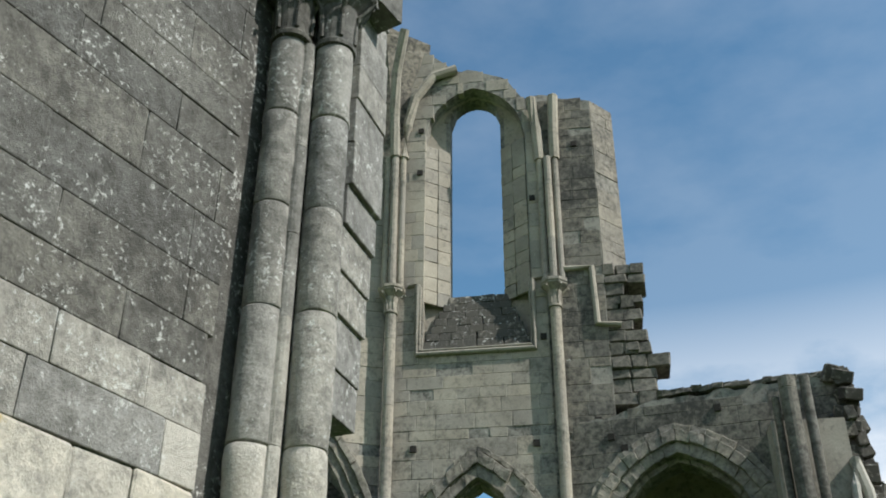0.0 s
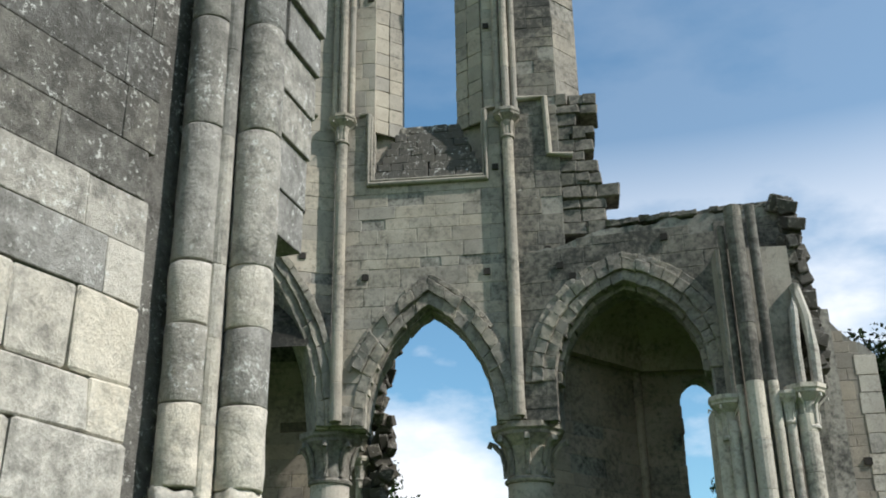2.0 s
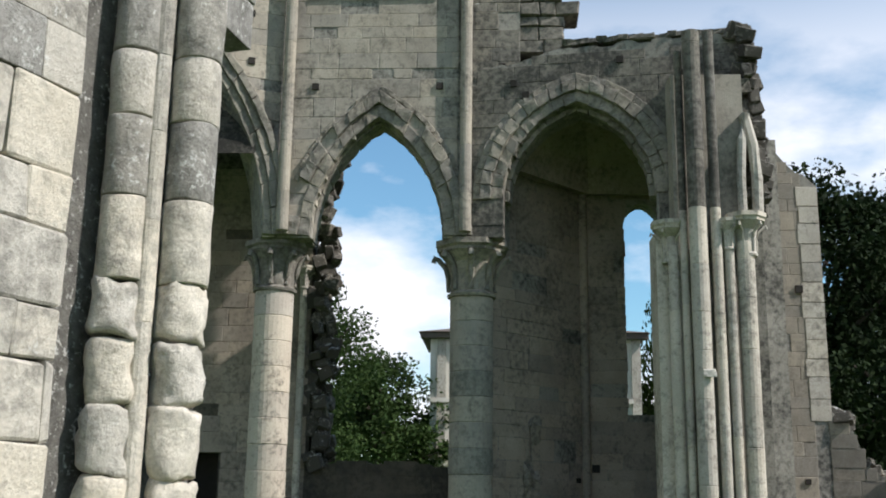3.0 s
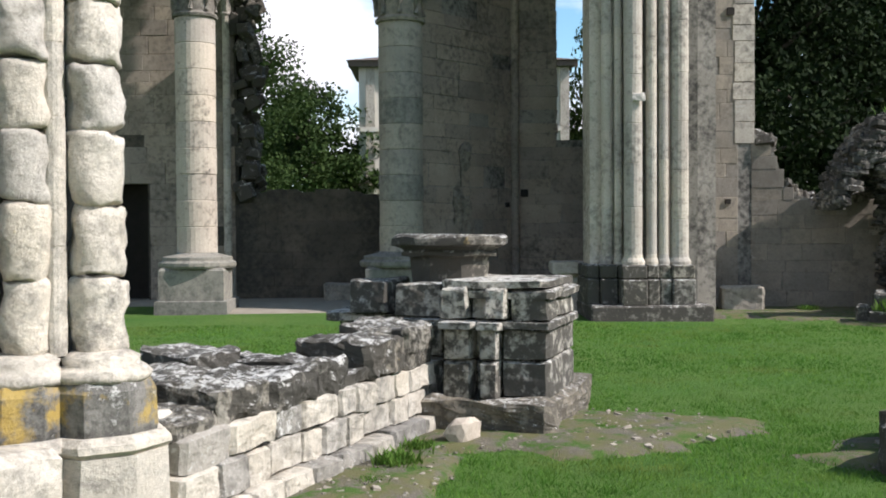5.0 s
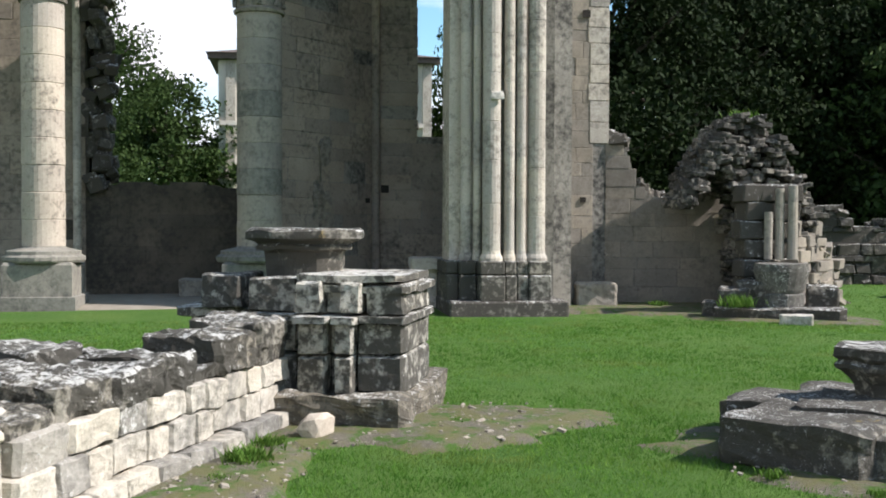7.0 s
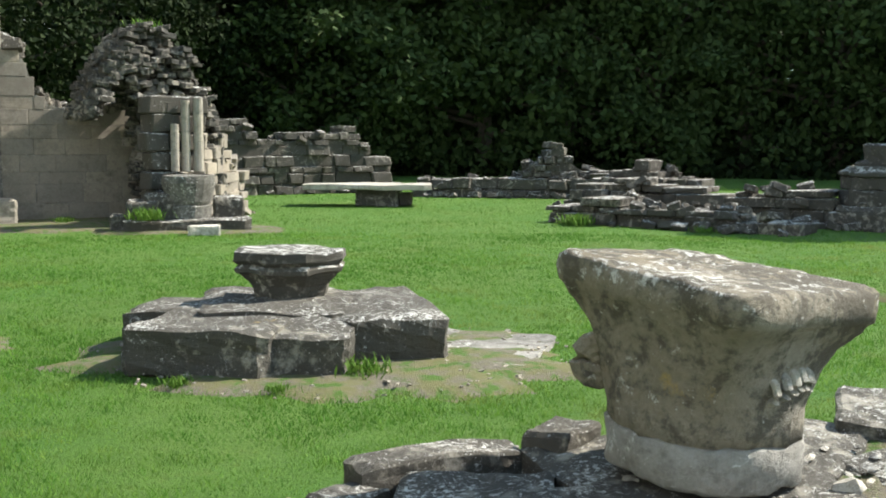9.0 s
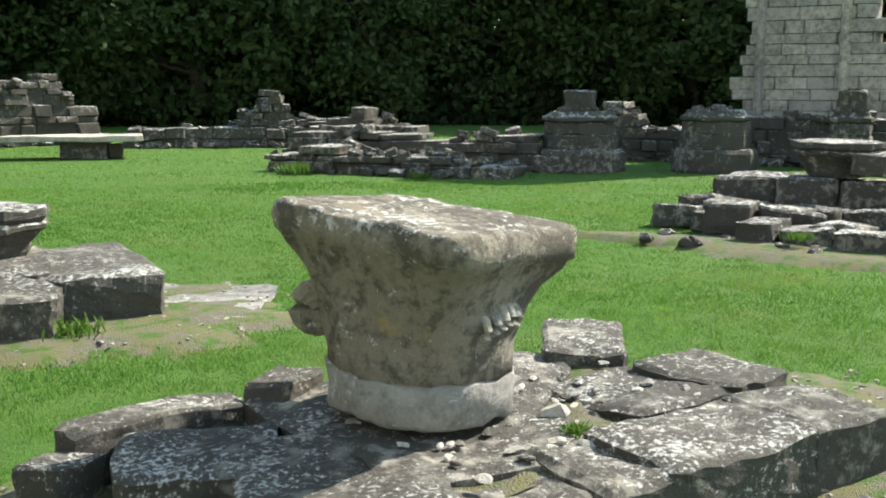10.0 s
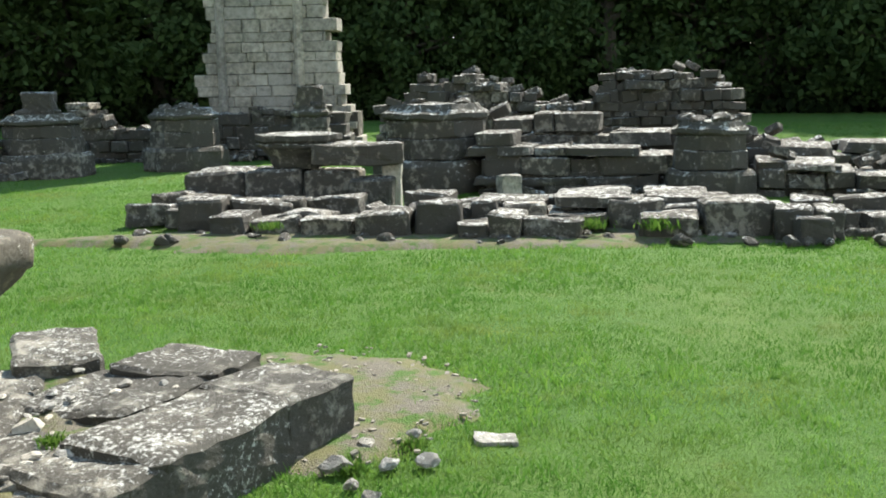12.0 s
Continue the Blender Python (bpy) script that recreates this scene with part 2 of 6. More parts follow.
def gravel_material():
    m, n, l, out = nodes_of("mossy_gravel", 0.95)
    place = n.new("ShaderNodeNewGeometry").outputs["Position"]
    v = n.new("ShaderNodeTexVoronoi")
    v.inputs["Scale"].default_value = 105.0
    l.new(place, v.inputs["Vector"])
    pebble = mixed(n, l, ramp_node(n, l, v.outputs["Distance"], 0.1, 0.55), (0.22, 0.195, 0.15), (0.1, 0.088, 0.066))
    c = mixed(n, l, ramp_node(n, l, noise_node(n, l, place, 3.2, 8.0, 0.7), 0.42, 0.56), pebble, (0.115, 0.11, 0.048))
    c = mixed(n, l, ramp_node(n, l, noise_node(n, l, place, 5.5, 8.0, 0.7), 0.5, 0.6), c, (0.05, 0.10, 0.015))
    l.new(c, out.inputs["Base Color"])
    bu = n.new("ShaderNodeBump")
    bu.inputs["Strength"].default_value, bu.inputs["Distance"].default_value = 1.0, 0.014
    l.new(mixed(n, l, 0.5, v.outputs["Distance"], noise_node(n, l, place, 22.0, 6.0, 0.7)), bu.inputs["Height"])
    l.new(bu.outputs["Normal"], out.inputs["Normal"])
    return m


GRAVEL = gravel_material()
DUST = plain_material("pale_dust", (0.20, 0.175, 0.135), (0.28, 0.25, 0.2), 3.0, 0.95, 0.5)
RENDER_WALL = plain_material("pale_rendered_wall", (0.62, 0.58, 0.5), (0.52, 0.48, 0.41), 1.2)
ROOF = plain_material("dark_roof_tile", (0.09, 0.07, 0.06), (0.14, 0.11, 0.09), 9.0)
# near-black for the painted shade in the scaffold holes, and for the door
VOID = plain_material("void_black", (0.02, 0.018, 0.015), (0.03, 0.025, 0.02), 5.0)


# ---- building blocks ----
def finish(ob, material, smooth=False):
    ob.data.materials.append(material)
    if smooth:
        ob.data.polygons.foreach_set("use_smooth", [True] * len(ob.data.polygons))
    return ob


def part(name, bm, material, parent=None, label="", smooth=False):
    """Links a bmesh in world places as one mesh object under a thing."""
    me = bpy.data.meshes.new(name)
    bmesh.ops.recalc_face_normals(bm, faces=bm.faces[:])
    bm.to_mesh(me)
    bm.free()
    ob = finish(new(name, me), material, smooth)
    if parent:
        ob.parent = parent
        ob.matrix_parent_inverse = parent.matrix_basis.inverted()
    if label:
        tagged(ob, label)
    return ob


def thing(name, at, label, category, group="", kind=""):
    ob = new(name)
    ob.empty_display_size = 0.2
    ob.matrix_basis = Matrix.Translation(at)
    return tagged(ob, label, category, group, kind)


def unit_stone(rng, rough):
    """A unit stone with chamfered, uneven edges: 24 corners, 26 faces."""
    bm = bmesh.new()
    c = 0.5
    k = 0.5 - 0.010 - 0.06 * rough
    pts = {}
    for sx in (-1, 1):
        for sy in (-1, 1):
            for sz in (-1, 1):
                j = Vector([rng.uniform(-1, 1) * 0.055 * rough for _ in range(3)])
                for a in range(3):
                    s = [sx * k, sy * k, sz * k]
                    s[a] = (sx, sy, sz)[a] * c
                    pts[sx, sy, sz, a] = bm.verts.new(Vector(s) + j)
    for a in range(3):
        u, w = (a + 1) % 3, (a + 2) % 3
        for s in (-1, 1):
            ring = []
            for p, q in ((-1, -1), (1, -1), (1, 1), (-1, 1)):
                key = [0, 0, 0]
                key[a], key[u], key[w] = s, p, q
                ring.append(pts[(*key, a)])
            bm.faces.new(ring)
            for s2 in (-1, 1):
                k1, k2 = [0, 0, 0], [0, 0, 0]
                k1[a], k1[u], k1[w] = s, s2, -1
                k2[a], k2[u], k2[w] = s, s2, 1
                bm.faces.new((pts[(*k1, a)], pts[(*k2, a)], pts[(*k2, u)], pts[(*k1, u)]))
    for sx in (-1, 1):
        for sy in (-1, 1):
            for sz in (-1, 1):
                bm.faces.new([pts[sx, sy, sz, a] for a in range(3)])
    bmesh.ops.recalc_face_normals(bm, faces=bm.faces[:])
    return bm


STONES = {}
SHAPES = {}


def stone_mesh(material, rough, pick):
    key = (material.name, rough, pick)
    if key not in STONES:
        me = bpy.data.meshes.new("stone")
        bm = unit_stone(random.Random(pick * 7 + int(rough * 10)), rough)
        bm.to_mesh(me)
        bm.free()
        me.materials.append(material)
        STONES[key] = me
    return STONES[key]


def stone(parent, m, size, material, rng, rough=1.0, name="stone"):
    """One stone as an object of its own; m: the pose of its middle in the world."""
    ob = new(name, stone_mesh(material, rough, rng.randrange(8)))
    ob.parent = parent
    ob.matrix_basis = parent.matrix_basis.inverted() @ m @ Matrix.Diagonal((*size, 1))
    return ob


def joined_stones(name, parent, rows, material, rough=1.0, label=""):
    """Many stones in one mesh: rows of (pose, size, pick)."""
    if not rows:
        return None
    vs, fs, base = [], [], 0
    for m, size, pick in rows:
        if (rough, pick) not in SHAPES:
            bm = unit_stone(random.Random(pick * 7 + int(rough * 10)), rough)
            bm.verts.index_update()
            SHAPES[rough, pick] = (np.array([v.co[:] for v in bm.verts]), [[v.index for v in f.verts] for f in bm.faces])
            bm.free()
        v, f = SHAPES[rough, pick]
        mm = np.array(m @ Matrix.Diagonal((*size, 1)))
        vs.append(v @ mm[:3, :3].T + mm[:3, 3])
        fs += [[i + base for i in face] for face in f]
        base += len(v)
    me = bpy.data.meshes.new(name)
    inv = np.array(parent.matrix_basis.inverted())
    allv = np.concatenate(vs) @ inv[:3, :3].T + inv[:3, 3]
    me.from_pydata(allv.tolist(), [], fs)
    me.materials.append(material)
    ob = new(name, me)
    ob.parent = parent
    tagged(ob, label, kind="stuff")
    return ob


class Plane:
    """A wall's own axes: u along it from a to b, v up, d outwards on the viewer's side."""

    def __init__(self, a, b):
        self.a, self.b = Vector((*a, 0)), Vector((*b, 0))
        self.u = (self.b - self.a).normalized()
        self.length = (self.b - self.a).length
        self.d = Vector((self.u.y, -self.u.x, 0))

    def at(self, u, v, d=0.0):
        return self.a + self.u * u + self.d * d + Vector((0, 0, v))

    def place(self, u, v, d=0.0):
        p = self.at(u, v, d)
        return Matrix(((self.u.x, -self.d.x, 0, p.x), (self.u.y, -self.d.y, 0, p.y), (0, 0, 1, p.z), (0, 0, 0, 1)))


def core_wall(name, plane, cuts, solid, thick, material, parent=None, step=0.12, label="", front=0.0):
    """The wall's body: solid(u) gives the built spans of height there; cuts: places where spans begin or end."""
    bm = bmesh.new()
    us = sorted({round(c, 4) for c in cuts} | {0.0, round(plane.length, 4)})
    fine = []
    for a, b in zip(us, us[1:]):
        n = max(1, int((b - a) / step))
        fine += [(a + (b - a) * i / n, a + (b - a) * (i + 1) / n) for i in range(n)]
    for a, b in fine:
        for (l0, h0), (l1, h1) in zip(solid(a + 1e-4), solid(b - 1e-4)):
            if h0 - l0 < 0.01 and h1 - l1 < 0.01:
                continue
            q = [bm.verts.new(plane.at(u, v, d)) for d in (front, -thick) for u, v in ((a, l0), (b, l1), (b, h1), (a, h0))]
            for f in ((0, 1, 2, 3), (4, 5, 6, 7), (0, 1, 5, 4), (1, 2, 6, 5), (2, 3, 7, 6), (3, 0, 4, 7)):
                bm.faces.new([q[i] for i in f])
    bmesh.ops.remove_doubles(bm, verts=bm.verts[:], dist=0.001)
    return part(name, bm, material, parent, label)


def lay_ashlar(wall, plane, solid, v0, v1, course, lengths, material, joined, seed, proud=0.016, keep=280, rough=0.25, ends=None, order=None):
    """Courses of stones on the face of a wall, as far as it is built; the nearest are objects of their own."""
    rng = random.Random(seed)
    rows = []
    v = v0
    while v < v1:
        h = course * rng.uniform(0.6, 1.22)
        lo, hi = v + 0.03, v + h - 0.03
        u, step = 0.0, 0.06
        runs, start = [], None
        n = int(plane.length / step)
        for i in range(n + 1):
            uu = min(max(i * step, 1e-3), plane.length - 1e-3)
            ok = any(a <= lo + 0.02 and b >= hi - 0.02 for a, b in solid(uu))
            if ok and start is None:
                start = uu
            if (not ok or i == n) and start is not None:
                runs.append((start, uu))
                start = None
        for a, b in runs:
            u = a - rng.uniform(0, 0.3) * lengths[0]
            while u < b - 0.02:
                w = rng.uniform(*lengths)
                x0, x1 = max(u, a), min(u + w, b)
                if b - x1 < 0.12:
                    x1 = b
                if x1 - x0 > 0.05:
                    p = proud * (rng.uniform(0.6, 1.2) if rng.random() > 0.06 else -0.6)
                    rows.append(((x0 + x1) / 2, v + h / 2, x1 - x0 - 0.003, h - 0.003, p))
                u = x1 if x1 == b else u + w
        v += h
    rows.sort(key=order or (lambda r: r[1]))
    far = []
    for i, (u, vv, w, h, p) in enumerate(rows):
        m, size = plane.place(u, vv, p - 0.1), (w, 0.2, h)
        if i < keep:
            stone(wall, m, size, material, rng, rough)
        else:
            far.append((m, size, rng.randrange(8)))
    joined_stones("upper_stonework", wall, far, joined, rough, "coursed ashlar of the upper wall")
    return rows


def lathe(bm, at, profile, seg=20, turn=0.0, sides=0, wobble=0.0, rng=None, arc=None):
    """A turned body about an upright axis: profile of (radius, height). sides: a polygon instead of a circle."""
    seg = sides or seg
    rings = []
    for r, z in profile:
        ring = []
        for i in range(seg):
            a = turn + 2 * math.pi * i / seg
            rr = r * (1 + (wobble * noise.noise((at[0] + 3 * math.cos(a), at[1] + 3 * math.sin(a), z * 4)) if wobble else 0))
            ring.append(bm.verts.new((at[0] + rr * math.cos(a), at[1] + rr * math.sin(a), at[2] + z)))
        rings.append(ring)
    for lo, hi in zip(rings, rings[1:]):
        for i in range(seg):
            bm.faces.new((lo[i], lo[(i + 1) % seg], hi[(i + 1) % seg], hi[i]))
    bm.faces.new(rings[0])
    bm.faces.new(rings[-1])


def shaft(name, parent, at, r, z0, z1, material, drum=0.6, seed=1, wobble=0.02, seg=18, label=""):
    """A shaft of drums with fine joints."""
    rng = random.Random(seed)
    z = z0
    while z < z1 - 0.02:
        h = min(drum * rng.uniform(0.7, 1.3), z1 - z)
        if z1 - z - h < 0.15:
            h = z1 - z
        bm = bmesh.new()
        g = min(0.012, r * 0.06)
        k = r * rng.uniform(0.985, 1.015)
        prof = [(k - g, 0), (k, g), (k, h * 0.35), (k, h * 0.65), (k, h - g), (k - g, h)]
        lathe(bm, (at[0], at[1], z), prof, seg, rng.random(), wobble=wobble)
        part(name, bm, material, parent, label, smooth=False)
        z += h


def noisy(bm, amount, scale, seed=0):
    for v in bm.verts:
        p = v.co * scale + Vector((seed * 7.1, seed * 3.3, 0))
        v.co += Vector((noise.noise(p), noise.noise(p + Vector((31, 0, 0))), noise.noise(p + Vector((0, 57, 0))))) * amount


def boulder(name, at, size, turn, material, seed, parent=None, label="", category="stone", rough=0.06, cuts=5, group="", tilt=0.0):
    """A worn block of its own, chamfered and uneven."""
    bm = bmesh.new()
    bmesh.ops.create_cube(bm, size=1.0)
    bmesh.ops.bevel(bm, geom=bm.edges[:], offset=0.06, segments=1, affect="EDGES")
    bmesh.ops.subdivide_edges(bm, edges=[e for e in bm.edges if e.calc_length() > 0.5], cuts=cuts, use_grid_fill=True)
    m = Matrix.Translation(at) @ Matrix.Rotation(radians(turn), 4, "Z") @ Matrix.Rotation(radians(tilt), 4, "X") @ Matrix.Diagonal((*size, 1))
    bmesh.ops.transform(bm, matrix=m, verts=bm.verts[:])
    noisy(bm, rough, 2.2, seed)
    noisy(bm, rough * 0.5, 7.0, seed + 5)
    noisy(bm, rough * 0.35, 17.0, seed + 9)
    ob = part(name, bm, material, parent, label if parent else "")
    if not parent:
        tagged(ob, label, category, group)
    return ob


def strip(name, parent, points, r, material, label="", seg=8):
    """A moulding or rib of round section along a line of points."""
    bm = bmesh.new()
    rings = []
    for i, p in enumerate(points):
        a, b = points[max(i - 1, 0)], points[min(i + 1, len(points) - 1)]
        t = (b - a).normalized()
        s = t.orthogonal() if abs(t.z) > 0.99 else t.cross(Vector((0, 0, 1)))
        s.normalize()
        w = t.cross(s).normalized()
        rings.append([bm.verts.new(p + (s * math.cos(2 * math.pi * k / seg) + w * math.sin(2 * math.pi * k / seg)) * r) for k in range(seg)])
    for lo, hi in zip(rings, rings[1:]):
        for k in range(seg):
            bm.faces.new((lo[k], lo[(k + 1) % seg], hi[(k + 1) % seg], hi[k]))
    bm.faces.new(rings[0])
    bm.faces.new(rings[-1])
    return part(name, bm, material, parent, label)


class Arch:
    """A pointed or round arch over u0..u1 that springs at s and peaks at top."""

    def __init__(self, u0, u1, s, top, power=2.0):
        self.u0, self.u1, self.s, self.top, self.power = u0, u1, s, top, power
        w, h = (u1 - u0) / 2, top - s
        self.w, self.h, self.c = w, h, (u0 + u1) / 2
        self.big = max((w * w + h * h) / (2 * w), w)

    def height(self, u, grow=0.0):
        """Height of the curve over u; grow: of a ring so far outside of it."""
        x = abs(u - self.c)
        r = self.big + grow
        cx = self.big - self.w
        q = r * r - (x + cx) ** 2
        return self.s + (math.sqrt(q) if q > 0 else 0.0)

    def ring(self, grow, n=14):
        """Points (u, v, way out) along the arch, left foot to right foot."""
        out = []
        r, cx = self.big + grow, self.big - self.w
        end = math.acos(min(1, cx / r))
        for i in range(n + 1):
            a = end * i / n
            out.append((self.c - (r * math.cos(a) - cx), self.s + r * math.sin(a), a))
        right = [(2 * self.c - u, v, math.pi - a) for u, v, a in reversed(out[:-1])]
        return out + right


def voussoirs(name, parent, plane, arch, inner, outer, front, back, material, n=9, skip=(), seed=0, label=""):
    """The wedge stones of one order of an arch, each an object of its own."""
    rng = random.Random(seed)
    lo, hi = arch.ring(inner, n), arch.ring(outer, n)
    for i in range(len(lo) - 1):
        if i in skip:
            continue
        bm = bmesh.new()
        f = front + rng.uniform(-0.012, 0.012)
        q = []
        for d in (f, back):
            for u, v, _ in (lo[i], lo[i + 1], hi[i + 1], hi[i]):
                q.append(bm.verts.new(plane.at(u, v, d)))
        for face in ((0, 1, 2, 3), (7, 6, 5, 4), (0, 4, 5, 1), (1, 5, 6, 2), (2, 6, 7, 3), (3, 7, 4, 0)):
            bm.faces.new([q[k] for k in face])
        bmesh.ops.recalc_face_normals(bm, faces=bm.faces[:])
        bmesh.ops.bevel(bm, geom=bm.edges[:], offset=0.012, segments=1, affect="EDGES")
        bmesh.ops.subdivide_edges(bm, edges=[e for e in bm.edges if e.calc_length() > 0.1], cuts=2, use_grid_fill=True)
        noisy(bm, 0.03, 5.0, seed + i)
        part(name, bm, material, parent, label)


def pebble(name, at, size, turn, material, seed, label, group="loose stones", parent=None):
    """A small broken stone, rounded and uneven."""
    bm = bmesh.new()
    bmesh.ops.create_icosphere(bm, subdivisions=2, radius=0.55)
    spin = random.Random(seed + int(at[0] * 100))
    # planes struck off a rounded lump
    for k in range(7):
        out = Vector((spin.uniform(-1, 1), spin.uniform(-1, 1), spin.uniform(-0.6, 1))).normalized()
        cut = spin.uniform(0.26, 0.42)
        for v in bm.verts:
            over = v.co.dot(out) - cut
            if over > 0:
                v.co -= out * over
    for v in bm.verts:
        v.co.z = max(v.co.z, -0.3)
        v.co *= 1 + 0.22 * noise.noise(v.co * 2.3 + Vector((seed * 3.7, 0, 0)))
    bmesh.ops.transform(bm, matrix=Matrix.Translation(at) @ Matrix.Rotation(radians(turn), 4, "Z") @ Matrix.Diagonal((*size, 1)), verts=bm.verts[:])
    ob = part(name, bm, material, parent)
    return ob if parent else tagged(ob, label, "stone", group)


# ---- ground ----
def ground_sheet():
    bm = bmesh.new()
    marks = [-600, -250, -120, -70, -45] + [-32 + 1.6 * i for i in range(46)] + [45, 60, 80, 120, 250, 600]
    grid = [[bm.verts.new((x, y, 0.035 * noise.noise((x * 0.35, y * 0.35, 2.0)) - 0.02)) for y in marks] for x in marks]
    for i in range(len(marks) - 1):
        for j in range(len(marks) - 1):
            bm.faces.new((grid[i][j], grid[i + 1][j], grid[i + 1][j + 1], grid[i][j + 1]))
    ob = part("ground", bm, LAWN, smooth=True)
    return tagged(ob, "mown green lawn with worn yellowish patches", "lawn", kind="structure")


ground_sheet()


def patch(name, at, rx, ry, turn, material, label, seed, h=0.03):
    """A low irregular spread of bare soil on the lawn."""
    bm = bmesh.new()
    n, rings = 40, 5
    c, s = math.cos(radians(turn)), math.sin(radians(turn))
    loops = []
    for k in range(1, rings + 1):
        loop = []
        for i in range(n):
            a = 2 * math.pi * i / n
            q = k / rings * (1 + 0.4 * noise.noise((3 * math.cos(a), 3 * math.sin(a), seed * 4.7)) + 0.16 * noise.noise((9 * math.cos(a), 9 * math.sin(a), seed)))
            x, y = rx * q * math.cos(a), ry * q * math.sin(a)
            z = h * (1 - (k / rings) ** 2) + 0.008 * noise.noise((x * 9, y * 9, seed)) + (-0.05 if k == rings else 0.012)
            loop.append(bm.verts.new((at[0] + c * x - s * y, at[1] + s * x + c * y, z)))
        loops.append(loop)
    mid = bm.verts.new((at[0], at[1], h + 0.01))
    for i in range(n):
        bm.faces.new((mid, loops[0][i], loops[0][(i + 1) % n]))
        for a, b2 in zip(loops, loops[1:]):
            bm.faces.new((a[i], a[(i + 1) % n], b2[(i + 1) % n], b2[i]))
    return tagged(part(name, bm, material, smooth=True), label, "bare ground", kind="structure")


PATCHES = [(0.95, 8.3, 1.5, 0.95, 5), (4.2, 6.4, 1.9, 1.4, -40), (4.9, 1.6, 1.15, 1.1, 10), (3.2, 2.9, 1.5, 1.2, -30), (7.9, 16.6, 1.8, 1.0, -20), (10.4, 1.6, 0.8, 4.3, 4), (-0.6, 6.6, 0.6, 1.5, -20)]
for k, (x, y, rx, ry, turn) in enumerate(PATCHES):
    patch("bare_ground", (x, y), rx, ry, turn, GRAVEL, "mossy gravel and bare soil round the stones", k + 1)
patch("dusty_floor", (-1.0, 22.2), 7.5, 2.6, 0, DUST, "pale dusty floor under the ruined arches", 21, 0.05)
patch("dry_verge", (6.6, 18.6), 2.6, 1.6, -10, GRAVEL, "dry pale grass and gravel along the wall foot", 23)

# ---- the tall east wall with its two arches ----
T = Plane((-4.3, 19.4), (0.33, 19.4))
ARCH_A = Arch(0.6, 3.2, 6.44, 8.85)
WIDE = Arch(0.72, 3.1, 17.0, 18.55)
NARROW = Arch(1.29, 2.5, 17.9, 18.55)
SILL = 11.62


def ragged(u, seed, amount=0.12, size=0.35):
    k = math.floor(u / size)
    return amount * (2 * random.Random(k * 13 + seed).random() - 1)


def broken_line(points, u):
    for (u0, z0), (u1, z1) in zip(points, points[1:]):
        if u <= u1:
            return z0 + (z1 - z0) * (u - u0) / (u1 - u0)
    return points[-1][1]


TOWER_TOP = [(0, 19.4), (0.5, 20.0), (0.9, 19.7), (1.4, 19.2), (2.0, 19.05), (2.7, 18.75), (3.1, 18.1), (3.5, 18.15), (4.63, 17.85)]


def tower_top(u):
    return broken_line(TOWER_TOP, u) + ragged(u, 3, 0.06)


def tower_solid(u):
    low = 6.4 if u < 3.65 else 9.6
    if ARCH_A.u0 < u < ARCH_A.u1:
        low = max(low, ARCH_A.height(u))
    if WIDE.u0 < u < WIDE.u1:
        return [(low, SILL), (WIDE.height(u), max(tower_top(u), WIDE.height(u) + 0.12))]
    return [(low, tower_top(u))]


def back_solid(u):
    low = 6.4 if u < 3.65 else 9.6
    if ARCH_A.u0 < u < ARCH_A.u1:
        low = max(low, ARCH_A.height(u))
    if NARROW.u0 < u < NARROW.u1:
        return [(low, 13.06), (NARROW.height(u), tower_top(u))]
    return [(low, tower_top(u))]


tower = thing("wall_east", (-2, 19.4, 0), "tall ruined grey limestone wall with a lancet window over a pointed arch", "wall", kind="structure")
CUTS = [ARCH_A.u0, ARCH_A.u1, WIDE.u0, WIDE.u1, NARROW.u0, NARROW.u1, 3.65]
core_wall("wall_front", T, CUTS, tower_solid, 0.35, MORTAR, tower)
core_wall("wall_back", Plane((-4.3, 19.85), (0.33, 19.85)), CUTS, back_solid, 0.4, MORTAR, tower)


def embrasure():
    """The splayed sides of the window, from its wide front to the narrow light, and its sloping sill."""
    bm = bmesh.new()
    wide = [(WIDE.u0, SILL)] + [(u, v) for u, v, _ in WIDE.ring(0.0, 10)] + [(WIDE.u1, SILL)]
    thin = [(NARROW.u0, 13.06)] + [(u, v) for u, v, _ in NARROW.ring(0.0, 10)] + [(NARROW.u1, 13.06)]
    a = [bm.verts.new(T.at(u, v, -0.34)) for u, v in wide]
    b2 = [bm.verts.new(T.at(u, v, -0.47)) for u, v in thin]
    n = len(a)
    for i in range(n - 1):
        bm.faces.new((a[i], a[i + 1], b2[i + 1], b2[i]))
    bm.faces.new((a[0], a[-1], b2[-1], b2[0]))
    return part("window_reveal", bm, ASHLAR, tower, "splayed window reveal of pale ashlar")


embrasure()
rng = random.Random(4)
for row in range(7):
    f = (row + 0.5) / 7
    u0, u1 = WIDE.u0 + 0.02 + 0.55 * f, WIDE.u1 - 0.02 - 0.58 * f
    n = 8 - row // 2
    for k in range(n):
        w = (u1 - u0) / n
        m = T.place(u0 + w * (k + 0.5 + rng.uniform(-0.1, 0.1)), SILL + 1.43 * f, -0.05 - 0.42 * f) @ Matrix.Rotation(radians(-16), 4, "X")
        stone(tower, m, (w * 1.05, 0.1 + rng.uniform(0, 0.04), 0.22), LICHEN, rng, 1.0, "sill_stone")
